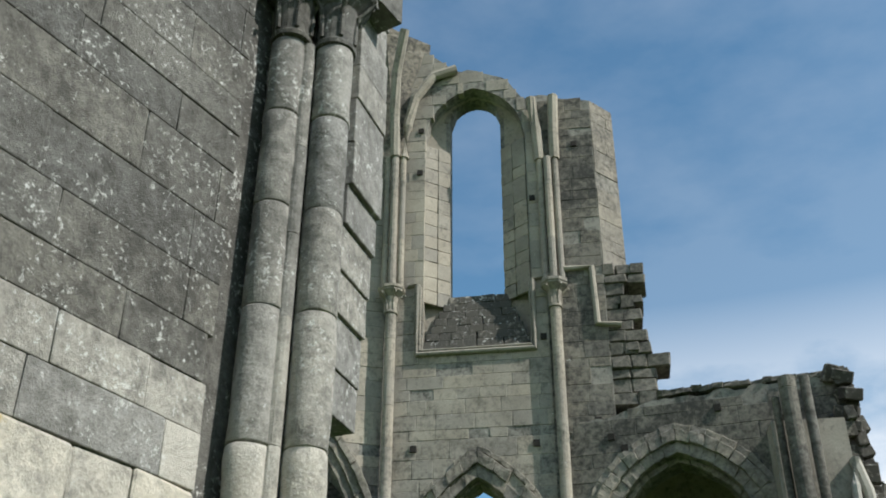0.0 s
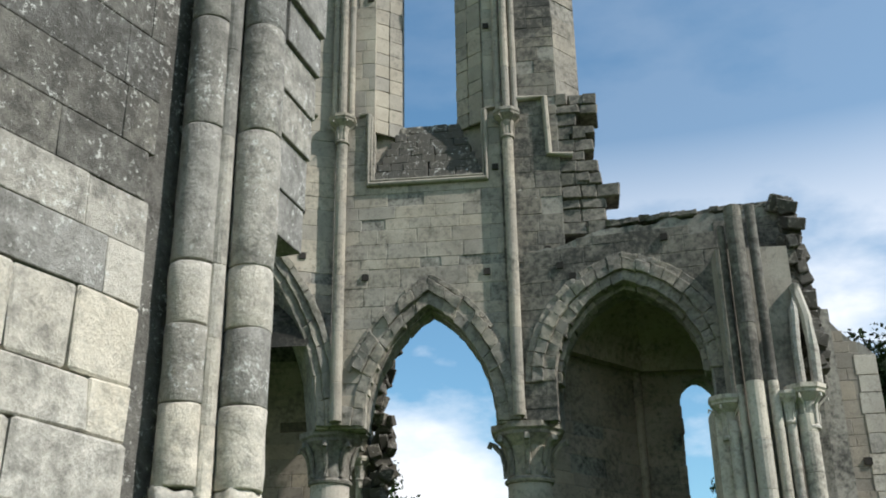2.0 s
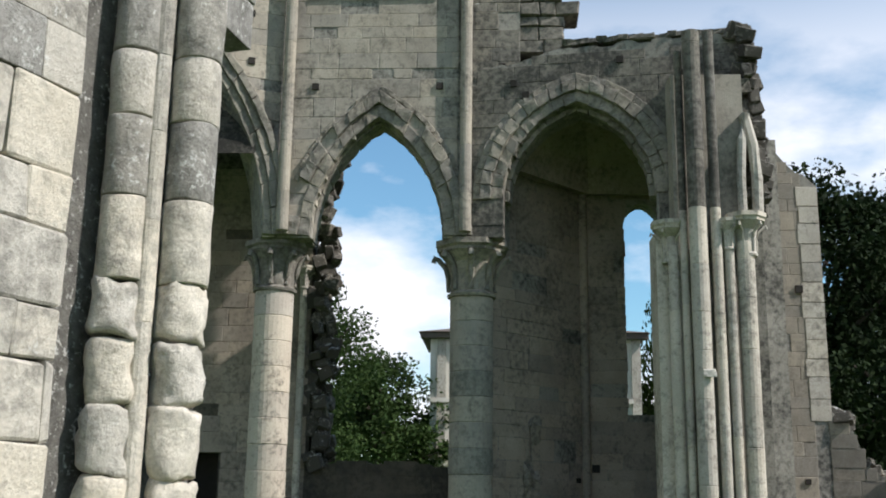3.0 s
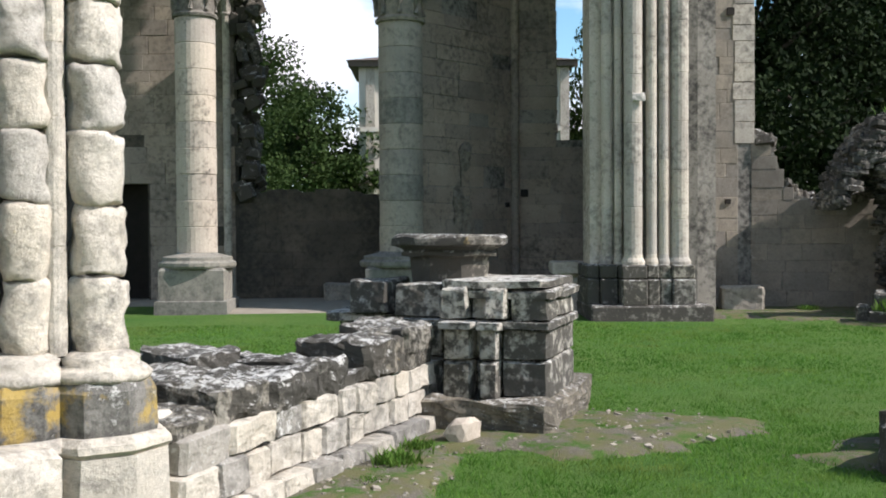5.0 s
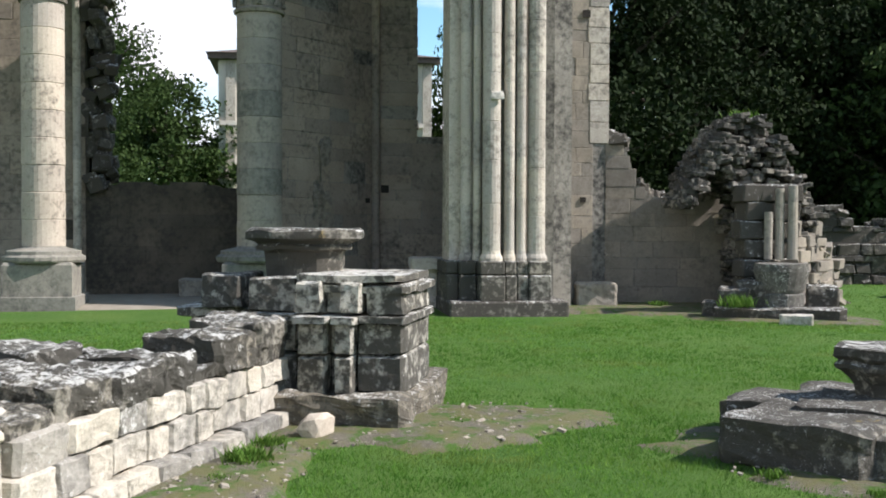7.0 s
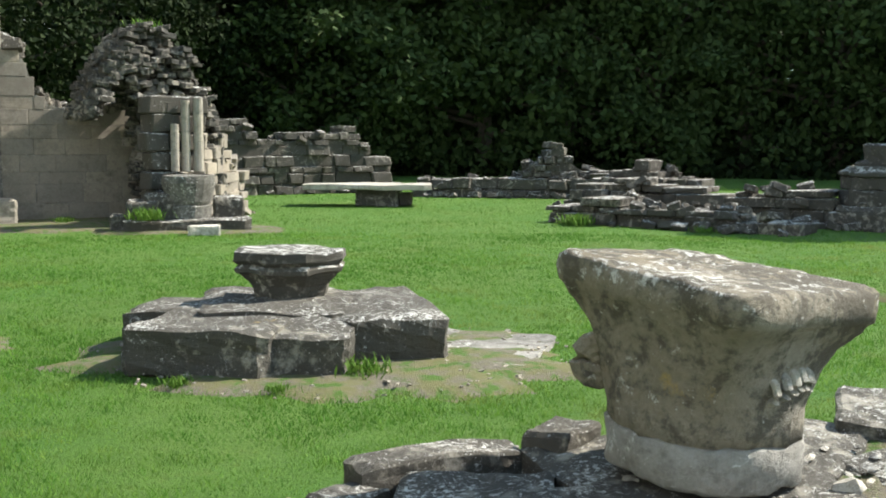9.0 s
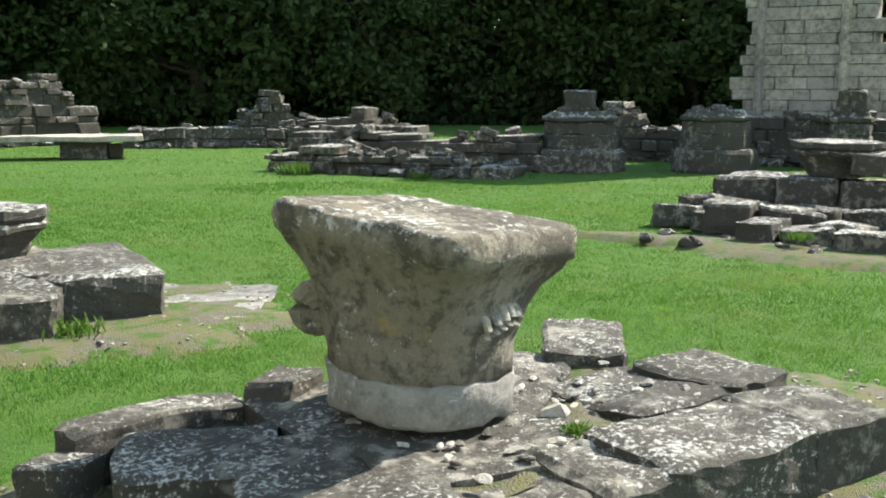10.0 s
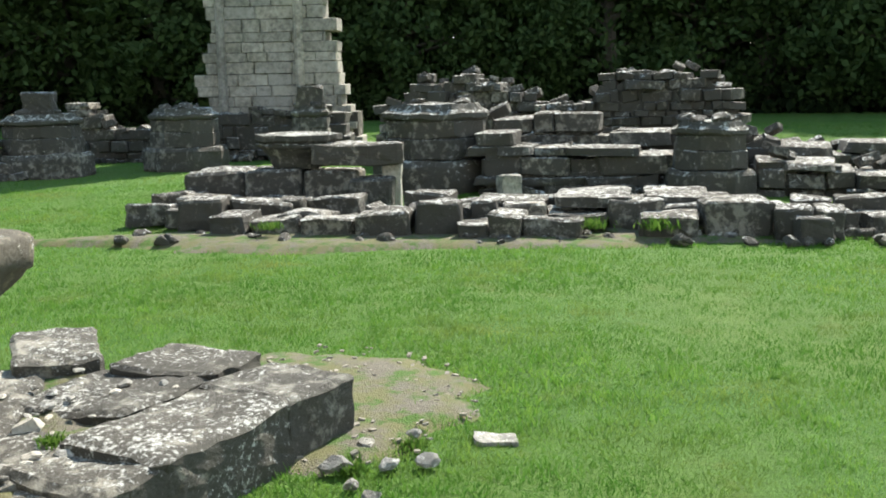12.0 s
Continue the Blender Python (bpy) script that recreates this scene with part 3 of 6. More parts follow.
# quoins of the splayed sides
for side in (0, 1):
    v = SILL + 0.5
    while v < 16.8:
        h = rng.uniform(0.3, 0.42)
        a0 = T.at(WIDE.u0 if side == 0 else WIDE.u1, v + h / 2, -0.05)
        a1 = T.at(NARROW.u0 if side == 0 else NARROW.u1, v + h / 2, -0.47)
        way = a1 - a0
        ang = math.atan2(way.y, way.x)
        if v > 12.6:
            for q, w in ((0.27, 0.5), (0.77, 0.44)):
                m = Matrix.Translation(a0 + way * q) @ Matrix.Rotation(ang, 4, "Z")
                stone(tower, m, (way.length * w, 0.06, h - 0.012), ASHLAR, rng, 0.5, "jamb_stone")
        v += h
lay_ashlar(tower, T, lambda u: tower_solid(u) if u < 3.42 else [], 6.4, 20.2, 0.33, (0.35, 0.85), ASHLAR, ASHLAR_FAR, 11, keep=290)
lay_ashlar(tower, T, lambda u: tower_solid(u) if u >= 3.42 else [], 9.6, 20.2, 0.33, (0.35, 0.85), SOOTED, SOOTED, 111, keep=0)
voussoirs("voussoir", tower, T, ARCH_A, -0.02, 0.2, 0.05, -0.9, ARCH_STONE, 9)
voussoirs("voussoir", tower, T, ARCH_A, 0.2, 0.42, 0.12, -0.05, ARCH_STONE, 9, skip=(1, 2, 5, 11), seed=2)
voussoirs("hood_stone", tower, T, ARCH_A, 0.42, 0.52, 0.06, -0.03, ARCH_STONE, 13, skip=(0, 1, 2, 3, 9, 10), seed=6)
voussoirs("inner_roll", tower, T, ARCH_A, -0.06, 0.0, -0.2, -0.5, ARCH_STONE, 9, seed=8)
voussoirs("voussoir", tower, T, NARROW, 0.0, 0.2, -0.42, -0.8, ARCH_STONE, 6)

# the splayed corner of the tower, sunlit
C = Plane((0.33, 19.4), (0.84, 19.95))
corner_top = lambda u: [(13.2 + ragged(u, 8, 0.2, 0.2), 17.8 + ragged(u, 9, 0.05))]
core_wall("corner_wall", C, [], corner_top, 0.8, MORTAR, tower)
lay_ashlar(tower, C, corner_top, 13.0, 17.9, 0.38, (0.3, 0.8), ARCH_STONE, SOOTED, 17, keep=60)
E2 = Plane((0.84, 19.95), (0.84, 20.6))
core_wall("end_wall", E2, [], corner_top, 0.6, SOOTED, tower)

# broken steps of masonry down from the tower
rng = random.Random(31)
for u0, u1, z0, z1 in ((0.3, 0.85, 12.4, 13.25), (0.3, 0.95, 11.3, 12.4), (0.3, 1.15, 10.15, 11.3)):
    z = z0
    while z < z1:
        h = rng.uniform(0.2, 0.34)
        x, end = u0, u1 + rng.uniform(-0.22, 0.18)
        while x < end:
            w = rng.uniform(0.25, 0.55)
            m = Matrix.Translation((x + w / 2, 19.75 + rng.uniform(-0.04, 0.04), z + h / 2)) @ Matrix.Rotation(rng.uniform(-0.06, 0.06), 4, "Z")
            stone(tower, m, (w, 0.7, h), SOOTED, rng, 1.0, "broken_stone")
            x += w
        z += h

# mouldings that frame the window foot, and the string course
mould = lambda pts, r=0.06: strip("moulding", tower, [T.at(u, v, 0.06) for u, v in pts], r, ASHLAR)
mould([(0.45, 13.15), (0.66, 13.15), (0.66, 11.5), (3.12, 11.5), (3.12, 13.1), (3.55, 13.2)])
mould([(0.72, 13.1), (0.72, 11.58), (3.05, 11.58), (3.05, 13.1)], 0.035)
mould([(3.8, 13.3), (4.38, 13.3), (4.42, 11.95), (4.9, 11.9)], 0.07)

# holes left by scaffold poles: near-black boxes paint the shade inside them
def putlog(parent, plane, u, v, s=0.13):
    bm = bmesh.new()
    q = [bm.verts.new(plane.at(u + a * s, v + b2 * s, d)) for d in (0.055, 0.0) for a, b2 in ((-0.5, -0.5), (0.5, -0.5), (0.5, 0.5), (-0.5, 0.5))]
    for f in ((0, 1, 2, 3), (0, 1, 5, 4), (1, 2, 6, 5), (2, 3, 7, 6), (3, 0, 4, 7)):
        bm.faces.new([q[i] for i in f])
    return part("putlog_hole", bm, VOID, parent, "dark square scaffold hole")


for u, v in ((0.62, 9.45), (3.06, 9.45), (0.66, 16.15), (0.68, 17.35), (3.3, 11.75), (3.2, 15.2), (4.2, 16.6), (4.28, 9.85)):
    putlog(tower, T, u, v)


def capital_bell(parent, at, r0, r1, z0, z1, material, sides=8, leaves=8, label="carved leaf capital"):
    """A bell that flares to a moulded slab, with curled leaves round it."""
    bm = bmesh.new()
    h = z1 - z0
    lathe(bm, (*at, z0), [(r0 * 1.12, 0), (r0 * 1.16, h * 0.05), (r0 * 1.0, h * 0.1), (r0 * 1.02, h * 0.4), (r0 * 1.15, h * 0.62), (r1 * 0.86, h * 0.8), (r1 * 0.88, h * 0.8)], 20)
    cap = part("capital", bm, material, parent, label)
    bm = bmesh.new()
    lathe(bm, (*at, z0 + h * 0.8), [(r1 * 0.9, 0), (r1 * 0.92, h * 0.06), (r1 * 1.0, h * 0.1), (r1 * 1.0, h * 0.2)], sides=sides, turn=math.pi / sides)
    part("abacus", bm, material, cap)
    for k in range(leaves):
        a = 2 * math.pi * k / leaves
        pts = []
        for f, rr in ((0.12, r0 * 1.05), (0.35, r0 * 1.1), (0.55, r0 * 1.22), (0.7, r1 * 0.86), (0.74, r1 * 0.97), (0.66, r1 * 1.0)):
            pts.append(Vector((at[0] + rr * math.cos(a), at[1] + rr * math.sin(a), z0 + h * f)))
        strip("leaf", cap, pts, r0 * 0.14, material, seg=6)
    return cap


def wall_shaft(x, y, z0, zcap, z1, tops, seed):
    """A slender shaft with a leaf capital and a bundle of three shafts over it."""
    s = thing("wall_shaft", (x, y, z0), "slender pale wall shaft with leaf capital and triple shafts above", "column", "wall shafts")
    shaft("drum", s, (x, y), 0.115, z0, zcap, ASHLAR, 0.9, seed, seg=14)
    capital_bell(s, (x, y), 0.13, 0.3, zcap, zcap + 0.62, ASHLAR, 8, 6)
    for dx, dy, r in ((-0.17, 0.04, 0.075), (0, -0.04, 0.085), (0.17, 0.04, 0.075)):
        shaft("upper_drum", s, (x + dx, y + dy), r, zcap + 0.6, z1, ASHLAR, 1.3, seed + int(dx * 10), seg=10)
    for dx, pts in tops:
        strip("rib", s, [Vector((x + px, y + py, pz)) for px, py, pz in pts], 0.12, ASHLAR, "broken vault rib")
    return s


wall_shaft(-0.72, 19.3, 6.5, 12.35, 16.2, [(0, [(-0.17, 0.05, 16.2), (-0.2, 0, 17.0), (-0.3, -0.1, 17.9)]), (1, [(0.17, 0.05, 16.2), (0.18, 0, 17.0), (0.22, -0.05, 17.95)])], 3)
wall_shaft(-4.18, 19.2, 6.5, 12.4, 16.55, [(0, [(0, -0.05, 16.5), (-0.02, -0.2, 17.5), (0.05, -0.5, 18.6), (0.3, -0.9, 19.6)]), (1, [(0.18, 0.05, 16.5), (0.25, 0.02, 17.4), (0.42, 0.0, 18.2), (0.85, 0.05, 18.9), (1.4, 0.1, 19.1)])], 8)


def vault_springer():
    """What is left of the vault in the corner: a curved web of stone."""
    bm = bmesh.new()
    rows = []
    for i in range(9):
        f = i / 8
        z = 16.6 + 3.5 * f
        out = 0.75 * f ** 2.2
        rows.append([bm.verts.new(p) for p in ((-4.75 - 0.3 * f, 19.35 - 0.35 * f, z), (-4.2 - 0.25 * f, 19.3 - out, z), (-4.0 + 0.55 * f ** 2, 19.42, z), (-4.0 + 0.5 * f ** 2, 19.8, z), (-4.8, 19.8, z))])
    for lo, hi in zip(rows, rows[1:]):
        for k in range(5):
            bm.faces.new((lo[k], lo[(k + 1) % 5], hi[(k + 1) % 5], hi[k]))
    bm.faces.new(rows[0])
    bm.faces.new(rows[-1])
    bmesh.ops.subdivide_edges(bm, edges=bm.edges[:], cuts=1, use_grid_fill=True)
    noisy(bm, 0.05, 3.0, 2)
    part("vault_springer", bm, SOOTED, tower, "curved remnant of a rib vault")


vault_springer()

# ---- the wall north of the tower, turned a little towards the nave ----
L = Plane((-9.5, 17.4), (-4.3, 19.4))
ARCH_L = Arch(0.9, 5.28, 6.44, 10.6)
left_top = lambda u: [(ARCH_L.height(u) if ARCH_L.u0 < u < ARCH_L.u1 else (0.0 if u <= ARCH_L.u0 else 6.4), 19.3 + ragged(u, 5))]
left_wall = thing("wall_north", (-7, 18.4, 0), "ruined grey limestone wall with a moulded pointed arch", "wall", kind="structure")
core_wall("wall_body", L, [ARCH_L.u0, ARCH_L.u1], left_top, 1.1, MORTAR, left_wall)
lay_ashlar(left_wall, L, lambda u: left_top(u) if u > 0.9 else [], 6.4, 19.3, 0.33, (0.35, 0.85), ASHLAR, ASHLAR_FAR, 12, keep=120)
voussoirs("voussoir", left_wall, L, ARCH_L, 0.0, 0.16, 0.06, -0.9, ARCH_STONE, 10)
voussoirs("voussoir", left_wall, L, ARCH_L, 0.16, 0.32, 0.13, -0.1, ARCH_STONE, 10)
voussoirs("voussoir", left_wall, L, ARCH_L, 0.32, 0.46, 0.2, -0.02, ARCH_STONE, 10, skip=(3, 8))
strip("moulding", left_wall, [L.at(u, v, 0.06) for u, v in ((5.1, 13.15), (4.86, 13.15), (4.86, 11.55), (3.0, 11.55))], 0.06, ASHLAR)
for u, v in ((4.72, 11.85), (4.9, 9.9), (4.85, 10.9), (4.7, 17.3)):
    putlog(left_wall, L, u, v)

# ---- the wall of the wide arch ----
R = Plane((-0.65, 19.42), (4.62, 18.6))
ARCH_B = Arch(0.62, 3.5, 7.15, 9.02)
WIDE_TOP = [(0, 9.7), (1.9, 10.15), (2.2, 10.1), (5.4, 10.3)]


def wide_solid(u):
    low = 6.4 if u < 4.3 else 0.0
    if ARCH_B.u0 < u < ARCH_B.u1:
        low = max(6.4, ARCH_B.height(u))
    return [(low, max(broken_line(WIDE_TOP, u), low + 0.1) + ragged(u, 6, 0.05))]


wide = thing("wall_apse", (2, 19, 0), "blackened limestone wall pierced by a wide pointed arch", "wall", kind="structure")
core_wall("wall_body", R, [ARCH_B.u0, ARCH_B.u1, 4.3], wide_solid, 1.1, MORTAR, wide)
lay_ashlar(wide, R, wide_solid, 6.4, 10.2, 0.31, (0.35, 0.8), SOOTED, SOOTED, 13, keep=120)
voussoirs("voussoir", wide, R, ARCH_B, -0.02, 0.2, 0.03, -1.0, ARCH_STONE, 11)
voussoirs("inner_roll", wide, R, ARCH_B, -0.12, 0.0, -0.2, -0.6, ARCH_STONE, 11, seed=7)
voussoirs("voussoir", wide, R, ARCH_B, 0.2, 0.42, 0.1, -0.05, ARCH_STONE, 11, seed=3)
voussoirs("voussoir", wide, R, ARCH_B, 0.42, 0.56, 0.05, -0.02, ARCH_STONE, 11, seed=4)
for u, v in ((0.86, 9.45), (1.1, 9.2), (4.0, 9.45), (2.9, 9.8)):
    putlog(wide, R, u, v)
rng = random.Random(9)
for k in range(26):
    u = 1.9 + 3.3 * k / 25
    stone(wide, R.place(u, 10.25 + rng.uniform(-0.02, 0.02), -0.5), (rng.uniform(0.18, 0.34), 1.0, 0.12), SOOTED, rng, 1.0, "coping_stone")


# ---- round piers ----
def round_pier(at, r, foot, zfoot, zcap, ztop, rcap, label, seed, tones=(BUFF,)):
    p = thing("column", (*at, 0), label, "column", "arcade columns")
    bm = bmesh.new()
    q = math.sqrt(2)
    lathe(bm, (*at, -0.05), [(foot * q, 0), (foot * q, 0.27), (foot * q * 0.97, 0.28)], sides=4, turn=math.pi / 4)
    part("step", bm, DAMP, p)
    bm = bmesh.new()
    f2 = foot * 0.9
    lathe(bm, (*at, 0.23), [(f2 * q, 0), (f2 * q, zfoot - 0.55), (f2 * q * 0.93, zfoot - 0.5)], sides=4, turn=math.pi / 4)
    part("plinth", bm, DAMP, p)
    bm = bmesh.new()
    lathe(bm, (*at, zfoot - 0.28), [(f2 * 1.18, 0), (f2 * 1.22, 0.04), (f2 * 1.22, 0.1), (f2 * 1.1, 0.14), (f2 * 1.1, 0.2), (r * 1.06, 0.26), (r, 0.29)], sides=16, turn=0)
    part("base_moulding", bm, DAMP, p)
    z, k = zfoot, 0
    while z < zcap - 0.02:
        h = (zcap - zfoot) / 9
        shaft("drum", p, at, r, z, z + h, tones[k % len(tones)], h / 0.7, seed + k, wobble=0.008, seg=28)
        z, k = z + h, k + 1
    capital_bell(p, at, r, rcap, zcap, ztop, ARCH_STONE, 8, 8)
    return p


round_pier((-4.42, 20.0), 0.37, 0.66, 1.1, 5.45, 6.42, 0.62, "round buff limestone column on a grey moulded plinth", 5)
round_pier((-0.6, 20.0), 0.41, 0.72, 1.1, 5.35, 6.42, 0.74, "thick round buff limestone column with dark patches", 6, (SHADED, SHADED, DAMP, SHADED, SHADED, DAMP, SHADED, SHADED, SHADED))


# ---- the clustered pier ----
def clustered_pier():
    p = thing("clustered_pier", (3.6, 18.4, 0), "tall clustered pier of pale shafts on a blackened moulded plinth", "column")
    bm = bmesh.new()
    bmesh.ops.create_cube(bm, size=1.0, matrix=Matrix.Translation((3.44, 18.9, 4.6)) @ Matrix.Diagonal((1.28, 1.3, 9.2, 1)))
    part("core", bm, ASHLAR, p)
    bm = bmesh.new()
    bmesh.ops.create_cube(bm, size=1.0, matrix=Matrix.Translation((3.4, 18.45, 0.08)) @ Matrix.Diagonal((2.05, 1.75, 0.3, 1)))
    bmesh.ops.bevel(bm, geom=bm.edges[:], offset=0.03, segments=1, affect="EDGES")
    part("step", bm, RUBBLE, p)
    shafts = [(3.14, 17.95, 0.155, 9.9), (3.45, 17.95, 0.09, 9.9), (3.66, 17.97, 0.085, 6.4), (3.94, 18.02, 0.155, 6.0), (2.76, 18.3, 0.1, 6.0), (2.93, 18.15, 0.07, 9.6)]
    for k, (x, y, r, top) in enumerate(shafts):
        shaft("drum", p, (x, y), r, 1.05, min(top, 6.6), PALE, 0.85, 40 + k, seg=16, wobble=0.03 if k in (1, 2) else 0.012)
        if top > 6.6:
            shaft("upper_drum", p, (x, y), r, 6.6, top, SOOT_SHAFT, 1.0, 48 + k, seg=16, wobble=0.012)
        bm = bmesh.new()
        lathe(bm, (x, y, 0.9), [(r * 1.3, 0), (r * 1.32, 0.05), (r * 1.2, 0.09), (r * 1.08, 0.12), (r * 1.02, 0.18)], 14)
        part("base_ring", bm, PALE, p)
    # flat strips that step back beside the shafts
    for x0, x1, y in ((2.48, 2.68, 18.42), (2.68, 2.86, 18.3), (4.02, 4.1, 18.25)):
        bm = bmesh.new()
        bmesh.ops.create_cube(bm, size=1.0, matrix=Matrix.Translation(((x0 + x1) / 2, y + 0.4, 3.4)) @ Matrix.Diagonal((x1 - x0, 0.8, 5.8, 1)))
        part("pilaster_strip", bm, PALE, p)
    # two courses of black squared base blocks, one under each shaft
    for k, (x0, x1, y) in enumerate(((2.9, 3.33, 17.68), (3.34, 3.545, 17.76), (3.55, 3.75, 17.78), (3.755, 4.14, 17.72), (2.6, 2.89, 17.98), (2.38, 2.6, 18.12))):
        for z0, z1, out in ((0.22, 0.66, 0.05), (0.67, 0.9, 0.0)):
            bm = bmesh.new()
            bmesh.ops.create_cube(bm, size=1.0, matrix=Matrix.Translation(((x0 + x1) / 2, y + 0.55 - out / 2, (z0 + z1) / 2)) @ Matrix.Diagonal((x1 - x0 - 0.004, 1.1 + out, z1 - z0, 1)))
            bmesh.ops.bevel(bm, geom=bm.edges[:], offset=0.022, segments=1, affect="EDGES")
            part("plinth_block", bm, LICHEN, p)
    capital_bell(p, (3.98, 18.05), 0.16, 0.36, 5.75, 6.5, PALE, 8, 6)
    capital_bell(p, (3.66, 17.97), 0.09, 0.2, 5.85, 6.4, PALE, 8, 5)
    capital_bell(p, (2.72, 18.4), 0.13, 0.34, 5.7, 6.45, PALE, 8, 6)
    strip("rib", p, [Vector(q) for q in ((4.22, 18.1, 6.45), (4.24, 18.12, 7.2), (4.2, 18.15, 7.8), (4.08, 18.2, 8.4))], 0.1, PALE, "broken arch rib")
    strip("rib", p, [Vector(q) for q in ((3.95, 18.05, 6.45), (3.95, 18.07, 7.2), (4.0, 18.1, 7.9), (4.1, 18.15, 8.4))], 0.08, PALE, "broken arch rib")
    rng = random.Random(12)
    for k in range(70):
        z = 6.6 + 3.7 * (k / 70)
        x = 4.08 + 0.3 * (1 - abs(z - 7.6) / 3.5) + rng.uniform(-0.16, 0.16)
        m = Matrix.Translation((x, 18.75 + rng.uniform(-0.35, 0.25), z)) @ Euler([rng.uniform(-0.4, 0.4) for _ in range(3)]).to_matrix().to_4x4()
        stone(p, m, [rng.uniform(0.16, 0.36) for _ in range(3)], RUBBLE, rng, 1.0, "rubble_stone")
    boulder("broken_scar", (3.2, 17.79, 3.7), (0.2, 0.05, 0.13), 0, NEAR_PALE, 5, p, "white chipped scar", rough=0.03)
    p.matrix_basis = Matrix.Translation((3.82, 18.4, 0))
    return p


clustered_pier()

# ---- the apse behind the wide arch ----
apse = thing("wall_chapel", (2, 22, 0), "dim plastered stone apse with a tall round-headed window", "wall", kind="structure")
WINDOW = Arch(0.84, 1.75, 7.35, 8.0)


def apse_back(u):
    return [(0, 3.37), (WINDOW.height(u), 9.6)] if WINDOW.u0 < u < WINDOW.u1 else [(0, 9.6)]


P1, P2, P3 = Plane((-0.35, 20.4), (1.75, 22.6)), Plane((1.75, 22.6), (4.2, 22.6)), Plane((4.2, 22.6), (4.5, 18.95))
for k, (pl, cuts, fn) in enumerate(((P1, [], lambda u: [(0, 9.6)]), (P2, [WINDOW.u0, WINDOW.u1], apse_back), (P3, [], lambda u: [(0, 8.2)]))):
    core_wall("wall_body", pl, cuts, fn, 0.55, MORTAR, apse)
    lay_ashlar(apse, pl, fn, 0.0, 9.4, 0.36, (0.45, 1.1), APSE, APSE_FAR, 50 + k, proud=0.015, keep=95, rough=0.5)
putlog(apse, P2, 0.2, 2.25, 0.16)
putlog(apse, P1, 2.75, 2.0, 0.1)
shaft("corner_shaft", apse, (1.75, 22.5), 0.09, 0.3, 8.2, APSE, 1.4, 77, seg=12)
for x, y, z, w, h in ((0.64, 21.41, 2.75, 0.32, 0.95), (0.58, 21.35, 2.0, 0.5, 0.9), (0.66, 21.43, 1.3, 0.42, 0.8)):
    boulder("broken_patch", (x, y, z), (w, 0.06, h), 46, ARCH_STONE, int(z * 9), apse, "rough broken strip of wall", rough=0.09)


def half_dome():
    bm = bmesh.new()
    foot = [Vector(p) for p in ((-0.35, 20.3, 8.15), (0.7, 21.5, 8.15), (1.75, 22.6, 8.15), (3.0, 22.6, 8.15), (4.2, 22.6, 8.15), (4.5, 19.2, 8.15))]
    peak = Vector((1.6, 19.6, 9.9))
    rows = []
    for i in range(9):
        a = math.pi / 2 * i / 8
        rows.append([bm.verts.new(peak + (p - Vector((peak.x, peak.y, p.z))) * math.cos(a) - Vector((0, 0, 1.75 * (1 - math.sin(a))))) for p in foot])
    for lo, hi in zip(rows, rows[1:]):
        for k in range(len(foot) - 1):
            bm.faces.new((lo[k], lo[k + 1], hi[k + 1], hi[k]))
    bmesh.ops.remove_doubles(bm, verts=bm.verts[:], dist=0.01)
    bmesh.ops.solidify(bm, geom=bm.faces[:], thickness=-0.3)
    ob = part("vault", bm, APSE)
    tagged(ob, "shadowed rubble half dome over the apse", "vault", kind="structure")


half_dome()

# ---- the broken wall behind the pointed arch ----
back = thing("wall_far", (-3, 22.6, 0), "low shaded wall with a torn rubble edge rising at one end", "wall", kind="structure")
BK = Plane((-9.5, 22.6), (-0.2, 22.6))
DOOR = (2.75, 3.5)


def far_solid(u):
    torn = 5.42 + 0.15 * math.sin(u * 9)
    if DOOR[0] < u < DOOR[1]:
        return [(2.5, 9.2)]
    if u < torn:
        return [(0, 9.2 + ragged(u, 2))]
    return [(0, 2.3 + ragged(u, 4, 0.06))]


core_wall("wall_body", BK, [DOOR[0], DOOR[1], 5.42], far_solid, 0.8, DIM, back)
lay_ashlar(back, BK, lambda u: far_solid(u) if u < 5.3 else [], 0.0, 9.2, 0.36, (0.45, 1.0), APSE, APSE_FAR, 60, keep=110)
# low part laid in DIM, whose colour already carries the shade under the arches
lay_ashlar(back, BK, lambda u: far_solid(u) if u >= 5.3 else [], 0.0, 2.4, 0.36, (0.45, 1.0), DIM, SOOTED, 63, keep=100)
bm = bmesh.new()
bmesh.ops.create_cube(bm, size=1.0, matrix=Matrix.Translation((-6.38, 23.1, 1.25)) @ Matrix.Diagonal((0.75, 0.06, 2.5, 1)))
part("door", bm, VOID, back, "dark plank door in shade")
rng = random.Random(71)
for k in range(150):
    z = 2.2 + 7.0 * k / 150
    m = Matrix.Translation((-3.95 + rng.uniform(-0.16, 0.24) + 0.1 * math.sin(z * 3), 22.75 + rng.uniform(-0.3, 0.4), z)) @ Euler([rng.uniform(-0.5, 0.5) for _ in range(3)]).to_matrix().to_4x4()
    stone(back, m, [rng.uniform(0.14, 0.34) for _ in range(3)], RUBBLE, rng, 1.0, "rubble_stone")
bm = bmesh.new()
rows = []
for i in range(9):
    a = math.pi * i / 8
    rows.append([bm.verts.new((x, 21.0 - 1.9 * math.cos(a), 8.0 + 1.5 * math.sin(a))) for x in (-10.5, -8.5, -6.5, -4.75)])
for lo, hi in zip(rows, rows[1:]):
    for k in range(3):
        bm.faces.new((lo[k], lo[k + 1], hi[k + 1], hi[k]))
